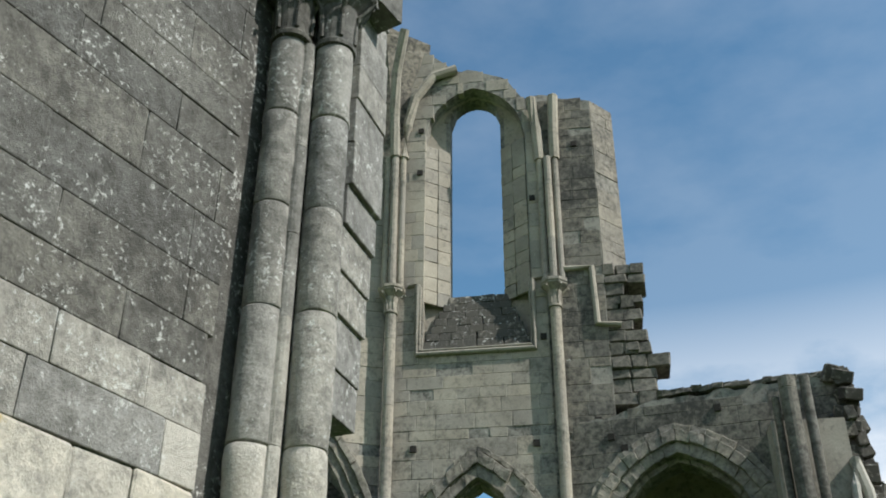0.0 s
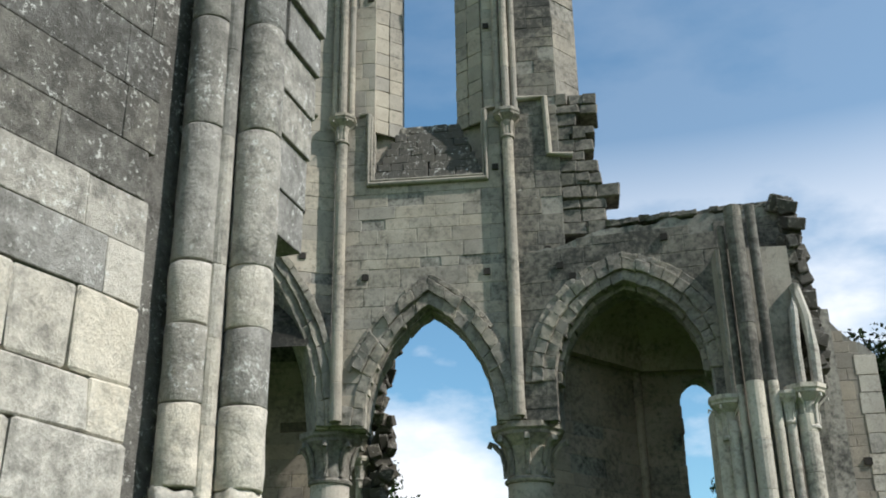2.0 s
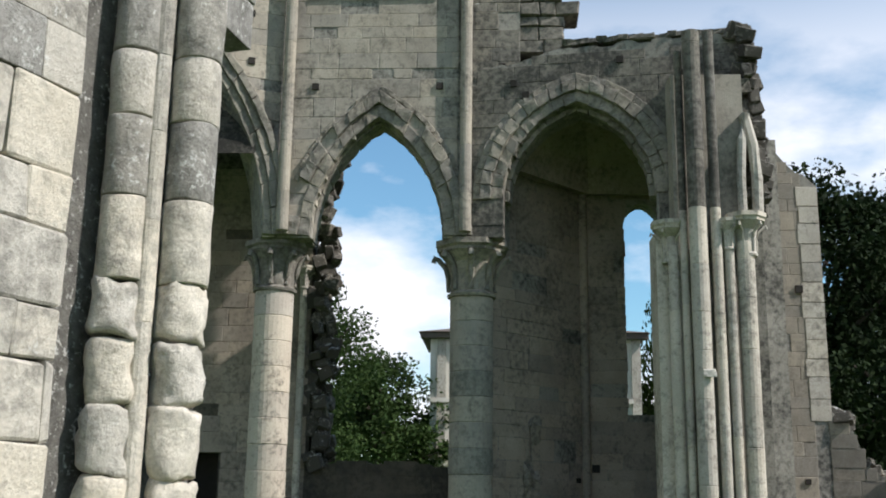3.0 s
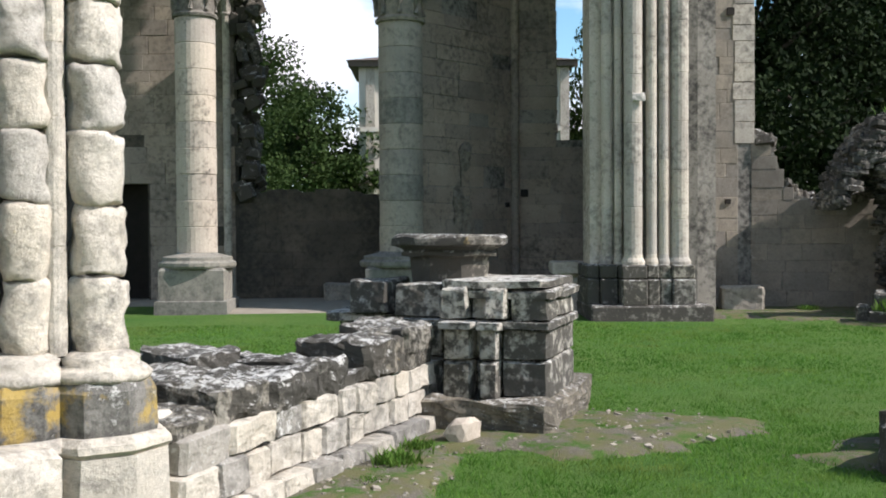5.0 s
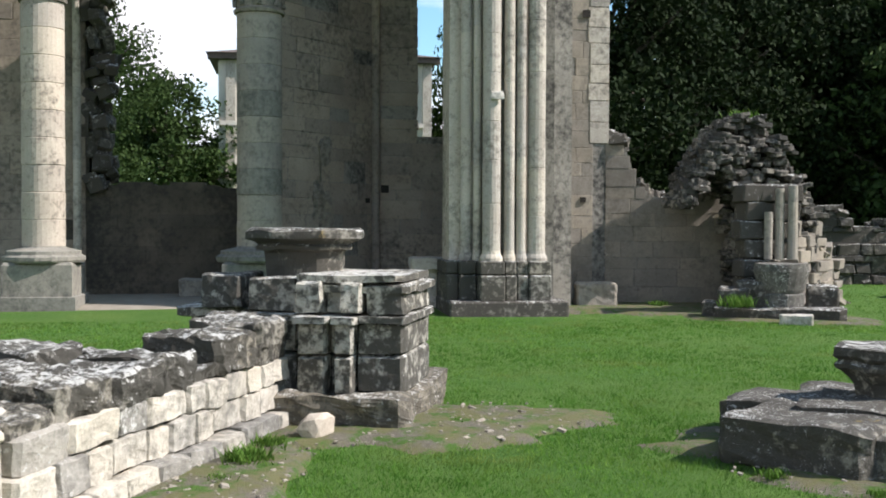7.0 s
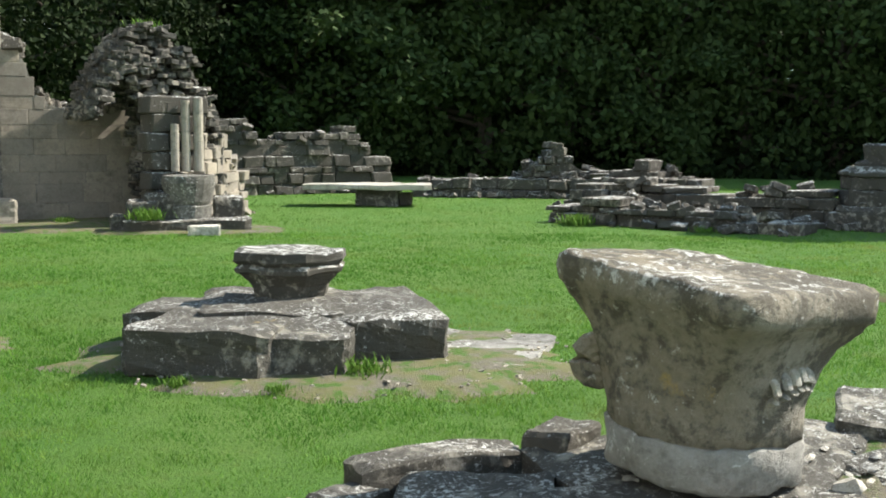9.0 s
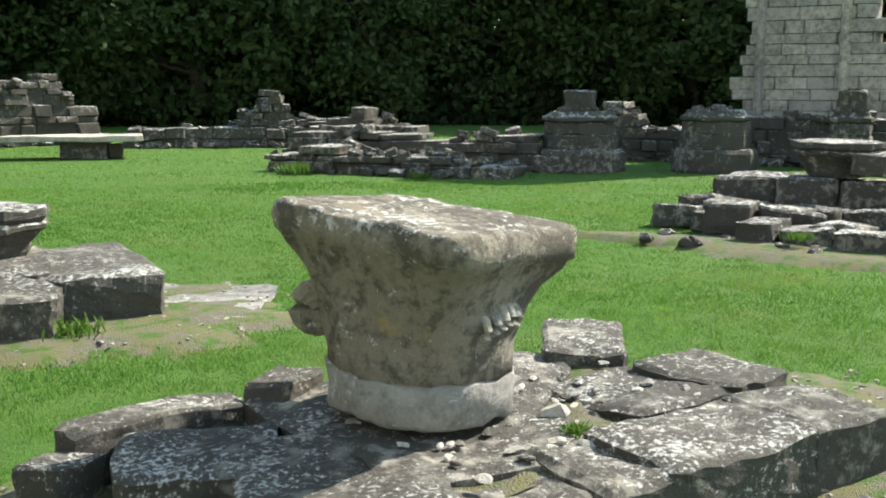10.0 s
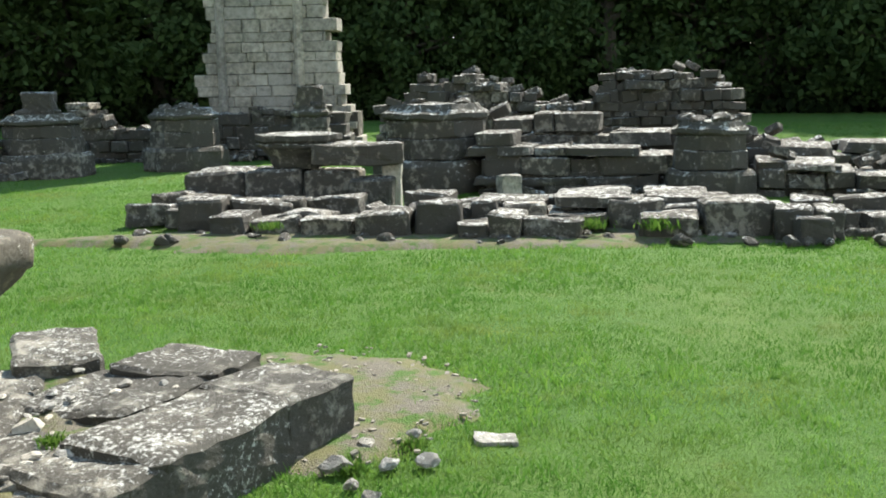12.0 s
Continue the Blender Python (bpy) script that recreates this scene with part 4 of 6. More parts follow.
bmesh.ops.solidify(bm, geom=bm.faces[:], thickness=0.3)
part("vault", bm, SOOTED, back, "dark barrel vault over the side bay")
shaft("colonnette", back, (-4.3, 22.45), 0.08, 0.3, 6.0, PALE, 1.2, 15, seg=10)
capital_bell(back, (-4.3, 22.45), 0.09, 0.22, 6.0, 6.5, PALE, 8, 5)

# ---- the wall with quoins right of the clustered pier ----
QW = Plane((4.3, 20.2), (6.1, 20.2))
QTOP = [(0, 9.0), (0.5, 8.8), (0.9, 8.6), (1.2, 8.2), (1.8, 7.6)]
quoin_solid = lambda u: [(0.0, broken_line(QTOP, u) + ragged(u, 21, 0.1, 0.3))]
qw = thing("wall_quoined", (5.3, 20.2, 0), "ruined limestone wall with a dressed quoined edge", "wall", kind="structure")
core_wall("wall_body", QW, [], quoin_solid, 0.9, MORTAR, qw)
lay_ashlar(qw, QW, lambda u: quoin_solid(u) if u < 1.45 else [], 0, 9.0, 0.35, (0.4, 0.9), ASHLAR_WARM, ASHLAR_FAR, 61, keep=120)
rng = random.Random(62)
z = 3.1
while z < 7.4:
    h = rng.uniform(0.3, 0.42)
    w = rng.choice((0.38, 0.42))
    stone(qw, Matrix.Translation((6.11 - w / 2, 20.57, z + h / 2)), (w, 0.8, h - 0.012), PALE, rng, 0.1, "quoin")
    z += h
putlog(qw, QW, 1.35, 5.6, 0.14)
putlog(qw, QW, 1.3, 2.0, 0.1)


# ---- low ruins ----
def ruin_wall(name, label, a, b2, thick, top, material, seed, course=0.28, lengths=(0.3, 0.75), loose=1.0, category="ruined wall", rough=1.0, group="", kind=""):
    """A broken wall of stones, course on course, up to the height top(f) along it, with loose stones on it and at its foot."""
    rng = random.Random(seed)
    pl = Plane(a, b2)
    w = thing(name, ((a[0] + b2[0]) / 2, (a[1] + b2[1]) / 2, 0), label, category, group, kind)
    z = -0.04
    crest = [rng.uniform(-0.14, 0.1) for _ in range(60)]
    real_top = lambda f: top(f) + crest[int(f * 59)]
    peak = max(real_top(i / 40) for i in range(41))
    while z < peak:
        h = course * 0.85 * rng.uniform(0.6, 1.45)
        u = -rng.uniform(0, 0.3)
        while u < pl.length:
            n = rng.uniform(*lengths) * rng.uniform(0.7, 1.3)
            f = min(max((u + n / 2) / pl.length, 0), 1)
            if z + h * 0.55 < real_top(f) and rng.random() > 0.03:
                d = -thick / 2 + rng.uniform(-0.07, 0.07)
                hh = h * rng.uniform(0.78, 1.12)
                m = pl.place(u + n / 2, z + hh / 2, d) @ Matrix.Rotation(rng.uniform(-0.07, 0.07) * loose, 4, "Z") @ Matrix.Rotation(rng.uniform(-0.035, 0.035) * loose, 4, "Y")
                stone(w, m, (n - 0.004, thick * rng.uniform(0.82, 1.12), hh - 0.003), material, rng, rough)
            u += n
        z += h
    core_wall("core", pl, [], lambda u: [(-0.05, max(0.08, real_top(min(max(u / pl.length, 0), 1)) - course * 0.9))], thick * 0.9, material, w, 0.22, "mortared rubble core", -thick * 0.1)
    for k in range(int(pl.length * 15)):
        f = rng.random()
        s = rng.uniform(0.05, 0.22)
        on_top = rng.random() < 0.65
        m = pl.place(f * pl.length, real_top(f) - course * 0.45 if on_top else s * 0.25, -thick * rng.random() if on_top else rng.uniform(0.0, 0.25)) @ Euler([rng.uniform(-0.5, 0.5) for _ in range(3)]).to_matrix().to_4x4()
        stone(w, m, (s * 1.4, s, s * 0.7), material, rng, 1.0, "loose_stone")
    return w


SW = Plane((6.05, 20.2), (9.6, 19.6))
STEPS = [(0, 3.3), (0.3, 3.1), (0.55, 2.5), (0.75, 2.25), (1.6, 2.0), (3.4, 1.95)]
step_solid = lambda u: [(0.0, broken_line(STEPS, u) + ragged(u, 33, 0.13, 0.28))]
sw = thing("wall_stepped", (8, 20, 0), "stepped ruined limestone wall running down to the lawn", "wall", kind="structure")
core_wall("wall_body", SW, [], step_solid, 0.8, MORTAR, sw)
lay_ashlar(sw, SW, step_solid, 0, 3.4, 0.33, (0.4, 0.95), ASHLAR_WARM, ASHLAR_FAR, 81, keep=200)
rng = random.Random(811)
for k in range(60):
    u = 3.3 * rng.random()
    s = rng.uniform(0.1, 0.28)
    stone(sw, SW.place(u, step_solid(u)[0][1], -0.8 * rng.random()) @ Euler([rng.uniform(-0.4, 0.4) for _ in range(3)]).to_matrix().to_4x4(), (s * 1.4, s, s * 0.8), RUBBLE, rng, 1.0, "broken_stone")


def rubble_mound():
    p = thing("rubble_mound", (8.2, 19.3, 0), "heap of mortared rubble from a fallen vault, overgrown on top", "ruin")
    rng = random.Random(14)
    rows = []
    for k in range(1900):
        f = rng.random()
        x = -1.15 + 2.5 * f
        top = 3.55 * math.sin(math.pi * min(1, max(0.02, 0.12 + 0.78 * f))) ** 0.6
        low = 1.75 + 0.9 * math.exp(-((x + 0.55) / 0.4) ** 2) if x < -0.1 else 0.4
        z = rng.uniform(low, max(top, low + 0.1))
        y = rng.uniform(-0.65, 0.35)
        m = Matrix.Translation((8.2 + x, 19.1 + y, z)) @ Euler([rng.uniform(-0.25, 0.25), rng.uniform(-0.25, 0.25), rng.uniform(-0.7, 0.7)]).to_matrix().to_4x4()
        size = [rng.uniform(0.12, 0.3), rng.uniform(0.12, 0.26), rng.uniform(0.05, 0.13)]
        if k < 240:
            stone(p, m, size, RUBBLE, rng, 1.0, "rubble_stone")
        else:
            rows.append((m, size, rng.randrange(8)))
    joined_stones("rubble", p, rows, RUBBLE_FAR)
    return p


rubble_mound()


# ---- the near pier, its wall and shafts ----
def near_pier():
    p = thing("near_pier", (-2.2, 5.0, 0), "weathered limestone pier with two engaged shafts on a lichened plinth", "pier")
    t = radians(23)
    end = Vector((-2.28, 4.95))
    way = Vector((math.sin(t), math.cos(t)))
    start = end - way * 4.2
    N = Plane((start.x, start.y), (end.x, end.y))
    bm = bmesh.new()
    bmesh.ops.create_cube(bm, size=1.0, matrix=N.place(2.0, 4.2, -0.62) @ Matrix.Diagonal((4.0, 1.1, 8.5, 1)))
    part("core", bm, MORTAR, p)
    rng = random.Random(101)
    z = 0.0
    while z < 8.4:
        h = rng.uniform(0.24, 0.46)
        u = 0.4 - rng.uniform(0, 0.5)
        while u < 4.15:
            w = rng.uniform(0.35, 1.1)
            x1 = min(u + w, 4.18)
            if x1 - u > 0.06:
                m = N.place((u + x1) / 2, z + h / 2, -0.1 + rng.uniform(-0.004, 0.006))
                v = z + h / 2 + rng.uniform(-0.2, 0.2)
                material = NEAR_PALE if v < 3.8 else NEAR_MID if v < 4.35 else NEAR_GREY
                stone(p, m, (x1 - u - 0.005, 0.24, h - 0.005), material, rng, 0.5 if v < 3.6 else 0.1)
            u += w
        z += h
    # shafts: worn drums below, sound ones above
    for x, y, r, seed in ((-2.09, 5.18, 0.122, 1), (-1.79, 5.32, 0.134, 2)):
        joints = (0.98, 1.365, 1.73, 2.08, 2.42, 2.72, 3.17, 3.61, 3.98, 4.85, 5.6, 6.35, 7.0)
        for k, (z, z_next) in enumerate(zip(joints, joints[1:])):
            h = z_next - z - 0.006
            worn = z < 2.5
            bm = bmesh.new()
            prof = [(r * 0.86, 0), (r * 0.97, 0.012), (r * 1.01, 0.035)] + [(r * 1.02, h * f) for f in (0.2, 0.35, 0.5, 0.65, 0.8)] + [(r * 1.01, h - 0.035), (r * 0.97, h - 0.012), (r * 0.86, h)] if worn else [(r * 0.97, 0), (r, 0.008), (r, h * 0.25), (r, h * 0.5), (r, h * 0.75), (r, h - 0.008), (r * 0.97, h)]
            lathe(bm, (x, y, z), prof, 32)
            noisy(bm, 0.034 if worn else 0.012, 5.0, seed + z)
            if worn:
                noisy(bm, 0.02, 15.0, seed + z)
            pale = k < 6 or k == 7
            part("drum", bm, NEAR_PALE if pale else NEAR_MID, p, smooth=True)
    shaft("thin_shaft", p, (-1.955, 5.21), 0.052, 0.98, 3.98, NEAR_PALE, 0.5, 5, 0.1, 14)
    shaft("thin_shaft", p, (-1.955, 5.21), 0.052, 3.98, 7.0, NEAR_MID, 0.7, 6, 0.06, 14)
    # backing behind the shafts
    bm = bmesh.new()
    bmesh.ops.create_cube(bm, size=1.0, matrix=Matrix.Translation((-2.12, 5.62, 4.75)) @ Matrix.Rotation(-t, 4, "Z") @ Matrix.Diagonal((0.34, 0.62, 7.7, 1)))
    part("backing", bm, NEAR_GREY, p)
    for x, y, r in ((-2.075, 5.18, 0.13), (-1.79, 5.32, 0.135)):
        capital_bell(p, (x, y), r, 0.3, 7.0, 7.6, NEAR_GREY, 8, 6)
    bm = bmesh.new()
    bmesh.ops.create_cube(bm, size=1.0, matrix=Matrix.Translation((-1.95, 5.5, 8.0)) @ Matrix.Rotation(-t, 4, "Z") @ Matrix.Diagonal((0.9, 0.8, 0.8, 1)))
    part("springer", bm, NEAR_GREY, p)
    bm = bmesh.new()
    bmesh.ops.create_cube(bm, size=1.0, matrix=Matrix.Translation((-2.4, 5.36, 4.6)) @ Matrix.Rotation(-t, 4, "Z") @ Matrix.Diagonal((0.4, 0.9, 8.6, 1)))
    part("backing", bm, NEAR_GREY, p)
    # toothed masonry beside the second shaft
    z = 4.35
    while z < 7.9:
        h = rng.uniform(0.26, 0.4)
        w = 0.17 + 0.13 * min(1, (z - 4.35) / 2) + rng.uniform(-0.025, 0.02)
        m = Matrix.Translation((-1.88 + w / 2, 5.75, z + h / 2)) @ Matrix.Rotation(-t * 0.5, 4, "Z")
        stone(p, m, (w, 0.5, h - 0.004), NEAR_MID, rng, 0.1, "toothing_stone")
        z += h
    # moulded plinth: a block under each shaft
    for x, y, r in ((-2.1, 5.13, 0.23), (-1.76, 5.27, 0.25)):
        bm = bmesh.new()
        lathe(bm, (x, y, 0.86), [(r * 0.95, 0), (r * 1.0, 0.03), (r * 0.9, 0.06), (r * 0.75, 0.08), (r * 0.78, 0.11), (r * 0.55, 0.14)], 18)
        noisy(bm, 0.01, 12, 3)
        part("base_ring", bm, NEAR_PALE, p, "base ring with orange lichen", True)
        bm = bmesh.new()
        lathe(bm, (x, y, 0.6), [(r * 1.08, 0), (r * 1.1, 0.04), (r * 1.1, 0.22), (r * 0.98, 0.27)], sides=8, turn=math.pi / 8 - t)
        noisy(bm, 0.012, 9, 4)
        part("plinth_block", bm, PLINTH, p, "grey plinth block with orange and white lichen")
        bm = bmesh.new()
        lathe(bm, (x, y, 0.52), [(r * 1.25, 0), (r * 1.38, 0.03), (r * 1.36, 0.06), (r * 1.2, 0.09)], sides=8, turn=math.pi / 8 - t)
        noisy(bm, 0.012, 9, 5)
        part("plinth_ledge", bm, NEAR_PALE, p)
        bm = bmesh.new()
        lathe(bm, (x, y, -0.05), [(r * 1.35, 0), (r * 1.35, 0.3), (r * 1.3, 0.57)], sides=8, turn=math.pi / 8 - t)
        noisy(bm, 0.02, 6, 5)
        part("footing", bm, NEAR_PALE, p)
    for x, y, z, w in ((-2.35, 4.75, 0.3, 0.9), (-2.0, 5.6, 0.3, 0.8)):
        boulder("footing", (x, y, z), (w, 0.7, 0.62), -23, NEAR_PALE, 6, p, rough=0.03)
    return p


near_pier()

# ---- the low wall that runs from the pier to the stump ----
def low_wall():
    p = thing("low_wall", (-0.9, 7, 0), "low broken wall of pale squared stones with lichen-black coping", "ruined wall")
    W = Plane((-1.36, 5.42), (-0.12, 8.35))
    rng = random.Random(55)
    for z0, h, material, top in ((0.0, 0.17, NEAR_PALE, 9), (0.17, 0.2, NEAR_PALE, 9), (0.37, 0.19, NEAR_PALE, 9)):
        u = -rng.uniform(0, 0.2)
        while u < W.length:
            w = rng.uniform(0.22, 0.5)
            step = 0.1 if z0 == 0.0 else 0.0
            m = W.place(u + w / 2, z0 + h / 2 - 0.03, -0.32 + step + rng.uniform(-0.02, 0.02)) @ Matrix.Rotation(rng.uniform(-0.02, 0.02), 4, "Y")
            boulder("stone", m.translation[:], (w - 0.006, 0.64, h - 0.004), math.degrees(math.atan2(W.u.y, W.u.x)) + rng.uniform(-2, 2), NEAR_MID if rng.random() < 0.4 else material, int(u * 31 + z0 * 90), p, rough=0.024, cuts=5)
            u += w
    for u, w, h, z, d, th in ((0.2, 0.5, 0.1, 0.56, -0.34, 0.56), (0.62, 0.5, 0.2, 0.6, -0.34, 0.6), (1.12, 0.5, 0.24, 0.61, -0.3, 0.6), (1.56, 0.4, 0.25, 0.62, -0.32, 0.62), (1.95, 0.36, 0.09, 0.56, -0.3, 0.56), (2.4, 0.6, 0.3, 0.66, -0.3, 0.6), (2.95, 0.52, 0.33, 0.68, -0.3, 0.62)):
        q = W.at(u, z, d)
        boulder("coping_stone", q[:], (w, th, h), 67 + 2 * math.sin(u * 9), LICHEN, int(u * 10), p, rough=0.05, cuts=8, tilt=3 * math.sin(u * 5))
    for u, d, w, h in ((1.35, -0.95, 0.5, 0.3), (0.9, -0.85, 0.4, 0.22), (1.9, -0.8, 0.5, 0.2), (0.4, -0.8, 0.5, 0.2)):
        q = W.at(u, 0.5 + h / 2, d)
        boulder("core_stone", q[:], (w, 0.5, h), 60, STUMP, int(u * 13), p, rough=0.05)
        q = W.at(u, 0.25, d)
        boulder("core_stone", q[:], (w + 0.15, 0.6, 0.6), 65, RUBBLE, int(u * 17), p, rough=0.03)
    return p


low_wall()


# ---- the stump of a clustered pier ----
def stump():
    p = thing("pier_stump", (0.4, 8.8, 0), "square pier stump with moulded shafts, black and white with lichen", "pier stump")
    turn = -19
    M = Matrix.Translation((0.79, 8.16, 0)) @ Matrix.Rotation(radians(turn), 4, "Z") @ Matrix.Translation((-0.66, 0.62, 0))
    w = lambda x, y, z: (M @ Vector((x, y, z)))[:]
    boulder("base_slab", w(0.03, 0.02, 0.1), (1.42, 1.8, 0.28), turn, CAPITAL, 3, p, rough=0.06, cuts=9)
    boulder("base_slab", w(-0.95, 0.3, 0.12), (0.8, 1.3, 0.3), turn, SLAB, 4, p, rough=0.03)

    def block(x0, x1, y0, y1, z0, z1, seed, name="body_block", mat=STUMP, r=0.012):
        boulder(name, w((x0 + x1) / 2, (y0 + y1) / 2, (z0 + z1) / 2), (x1 - x0, y1 - y0, z1 - z0), turn, mat, seed, p, rough=r)
    # two courses with square shafts standing out from the face
    for z0, z1, k in ((0.24, 0.54, 0), (0.546, 0.8, 1)):
        block(-0.56, -0.2, -0.56, 0.5, z0, z1, 10 + k)
        block(-0.16, 0.07, -0.74, 0.4, z0, z1, 12 + k, "shaft_base")
        block(0.075, 0.14, -0.56, 0.4, z0, z1, 14 + k)
        block(0.145, 0.28, -0.74, 0.4, z0, z1, 18 + k, "shaft_base")
        block(0.285, 0.66, -0.6, 0.45, z0, z1, 20 + k)
        block(-1.3, -0.57, -0.15, 0.7, z0, z1, 16 + k)
    for x0, x1, y0 in ((-0.6, -0.205, -0.6), (-0.19, 0.1, -0.79), (0.08, 0.14, -0.6), (0.12, 0.31, -0.79), (0.29, 0.69, -0.65)):
        block(x0, x1, y0, 0.5, 0.79, 0.85, 20 + int(x0 * 10), "moulding", r=0.008)
    block(-1.42, -0.62, -0.2, 0.75, 0.78, 0.86, 31, "moulding", r=0.02)
    for x0, x1, y0, y1, z1, s in ((-0.66, -0.21, -0.5, 0.4, 1.13, 1), (-0.2, 0.03, -0.68, 0.3, 1.12, 2), (0.04, 0.16, -0.56, 0.3, 1.11, 3), (0.17, 0.34, -0.7, 0.3, 1.11, 6), (0.35, 0.66, -0.6, 0.45, 1.1, 4), (-1.15, -0.78, -0.3, 0.3, 1.14, 5)):
        block(x0, x1, y0, y1, 0.855, z1, 40 + s, "top_block", r=0.022)
    for z, k in ((1.02, 0), (1.1, 1)):
        block(-0.24 + k * 0.02, 0.7 - k * 0.05, -0.62, 0.5, z, z + 0.06, 60 + k, "bed_slab", r=0.02)
    return p


stump()


def flat_capital(at, turn, size, h, seed, label, straight=False):
    """A displaced capital: its bell, and a moulded polygonal slab on top."""
    p = thing("fallen_capital", at, label, "capital", "fallen capitals")
    s = size / 2
    if straight:
        bell = [(0.68, 0), (0.7, 0.04), (0.71, 0.5), (0.73, 0.55), (0.86, 0.58), (0.88, 0.65), (0.84, 0.7)]
        slab = [(0.84, 0.69), (0.9, 0.76), (1.06, 0.8), (1.07, 0.95), (1.0, 1.0)]
    else:
        bell = [(0.62, 0), (0.66, 0.1), (0.72, 0.35), (0.88, 0.55), (0.9, 0.58), (1.0, 0.62), (1.02, 0.7), (0.94, 0.76)]
        slab = [(0.94, 0.75), (1.04, 0.84), (1.04, 0.99), (0.98, 1.0)]
    for name, prof in (("bell", bell), ("top_slab", slab)):
        bm = bmesh.new()
        lathe(bm, at, [(s * q, h * z) for q, z in prof], sides=8, turn=radians(turn))
        bmesh.ops.subdivide_edges(bm, edges=bm.edges[:], cuts=1, use_grid_fill=True)
        noisy(bm, 0.02, 5, seed)
        noisy(bm, 0.012, 14, seed)
        part(name, bm, LICHEN, p)
    return p


flat_capital((0.07, 9.3, 1.1), 14, 1.0, 0.42, 3, "dark moulded limestone capital lying on the stump", True)

# a second low stump out on the lawn
def second_stump():
    p = thing("pier_stump", (4.2, 6.6, 0), "low lichened pier footing of worn blocks on the lawn", "pier stump")
    for x, y, z, sx, sy, sz, t, s in ((3.4, 6.62, 0.14, 1.0, 0.9, 0.34, -50, 1), (3.82, 6.28, 0.13, 0.75, 0.85, 0.32, -40, 2), (3.7, 7.35, 0.14, 1.1, 0.9, 0.32, -40, 3), (4.68, 6.55, 0.15, 0.74, 1.5, 0.36, -26, 4), (4.35, 7.6, 0.13, 1.1, 1.0, 0.3, -30, 5), (4.0, 6.85, 0.3, 1.0, 0.9, 0.1, -40, 6)):
        boulder("footing_block", (x, y, z), (sx, sy, sz), t, SLAB, s + 60, p, rough=0.045)
    return p


second_stump()
flat_capital((4.25, 7.1, 0.3), 30, 0.84, 0.4, 5, "grey fluted limestone capital lying on a low footing")
boulder("flagstone", (5.05, 6.05, -0.022), (1.25, 1.2, 0.1), 35, NEAR_MID, 33, label="flat grey flagstone let into the lawn", category="paving stone", rough=0.03)


# ---- the large carved capital and its platform ----
def big_capital():
    c = Vector((3.42, 2.66, 0.0))
    p = thing("carved_capital", (c.x, c.y, 0.27), "large worn limestone capital with curled volutes and pale lichen", "capital")
    right = Vector((0.608, -0.794, 0))
    seg = 64

    def turned(prof, square):
        bm = bmesh.new()
        rows = []
        for r, z in prof:
            f = min(1.0, max(0.0, (z - 0.28) / 0.36)) if square else 0.0
            ring = []
            for i in range(seg):
                a = 2 * math.pi * i / seg
                q = max(abs(math.cos(a)), abs(math.sin(a)), (abs(math.cos(a)) + abs(math.sin(a))) * 0.535)
                k = r * (1 - f) + r / q * f
                at = Vector((k * math.cos(a), k * math.sin(a), 0))
                # it has settled: the whole leans one way, the top a little more
                at.z = 0.275 + z - at.dot(right) * (0.055 + 0.06 * f)
                ring.append(bm.verts.new(c + at + right * (0.012 + 0.03 * f)))
            rows.append(ring)
        for lo, hi in zip(rows, rows[1:]):
            for i in range(seg):
                bm.faces.new((lo[i], lo[(i + 1) % seg], hi[(i + 1) % seg], hi[i]))
        bm.faces.new(rows[0])
        bm.faces.new(rows[-1])
        noisy(bm, 0.016, 3.5, 3)
        noisy(bm, 0.016, 11.0, 4)
        noisy(bm, 0.009, 26.0, 6)
        return bm

    part("drum", turned([(0.352, 0.0), (0.366, 0.015), (0.374, 0.08), (0.378, 0.165), (0.36, 0.178)], False), NEAR_MID, p, "paler plain drum of the capital", True)
    part("bell", turned([(0.345, 0.172), (0.366, 0.182), (0.37, 0.24), (0.372, 0.31), (0.372, 0.37), (0.374, 0.42), (0.378, 0.47), (0.386, 0.52), (0.402, 0.565), (0.42, 0.6), (0.43, 0.612), (0.436, 0.64), (0.456, 0.655), (0.462, 0.7), (0.458, 0.755), (0.44, 0.77), (0.3, 0.776), (0.15, 0.778), (0.01, 0.778)], True), CAPITAL, p, smooth=True)
    for ang, rad, z in ((126, 0.395, 0.66), (36, 0.39, 0.66)):
        a = radians(ang)
        out = Vector((math.cos(a), math.sin(a), 0))
        mid = c + out * rad + Vector((0, 0, z))
        pts = [c + out * 0.33 + Vector((0, 0, z + 0.13)), c + out * 0.37 + Vector((0, 0, z + 0.11))]
        for i in range(27):
            g = math.pi / 2 - 2 * math.pi * i / 12
            rr = 0.085 * (1 - i / 30)
            pts.append(mid + out * (rr * math.cos(g)) + Vector((0, 0, rr * math.sin(g))))
        strip("volute", p, pts, 0.044, CAPITAL, "worn curled volute")
    # a broken curl of leaf: small ridges hooking out of the bell
    for ang, z, r0 in ((256, 0.645, 0.022), (263, 0.66, 0.026), (269, 0.672, 0.03), (275, 0.68, 0.03), (281, 0.675, 0.028), (287, 0.66, 0.024)):
        a = radians(ang)
        out = Vector((math.cos(a), math.sin(a), 0))
        hook = [(0.35, 0.05), (0.378, 0.048), (0.4, 0.03), (0.41, 0.0), (0.402, -0.026), (0.385, -0.034), (0.365, -0.02)]
        strip("leaf_curl", p, [c + out * (r + 0.008) + Vector((0, 0, z + h)) for r, h in hook], r0 * 0.72, NEAR_MID, "broken pale curled leaf")
    return p


big_capital()


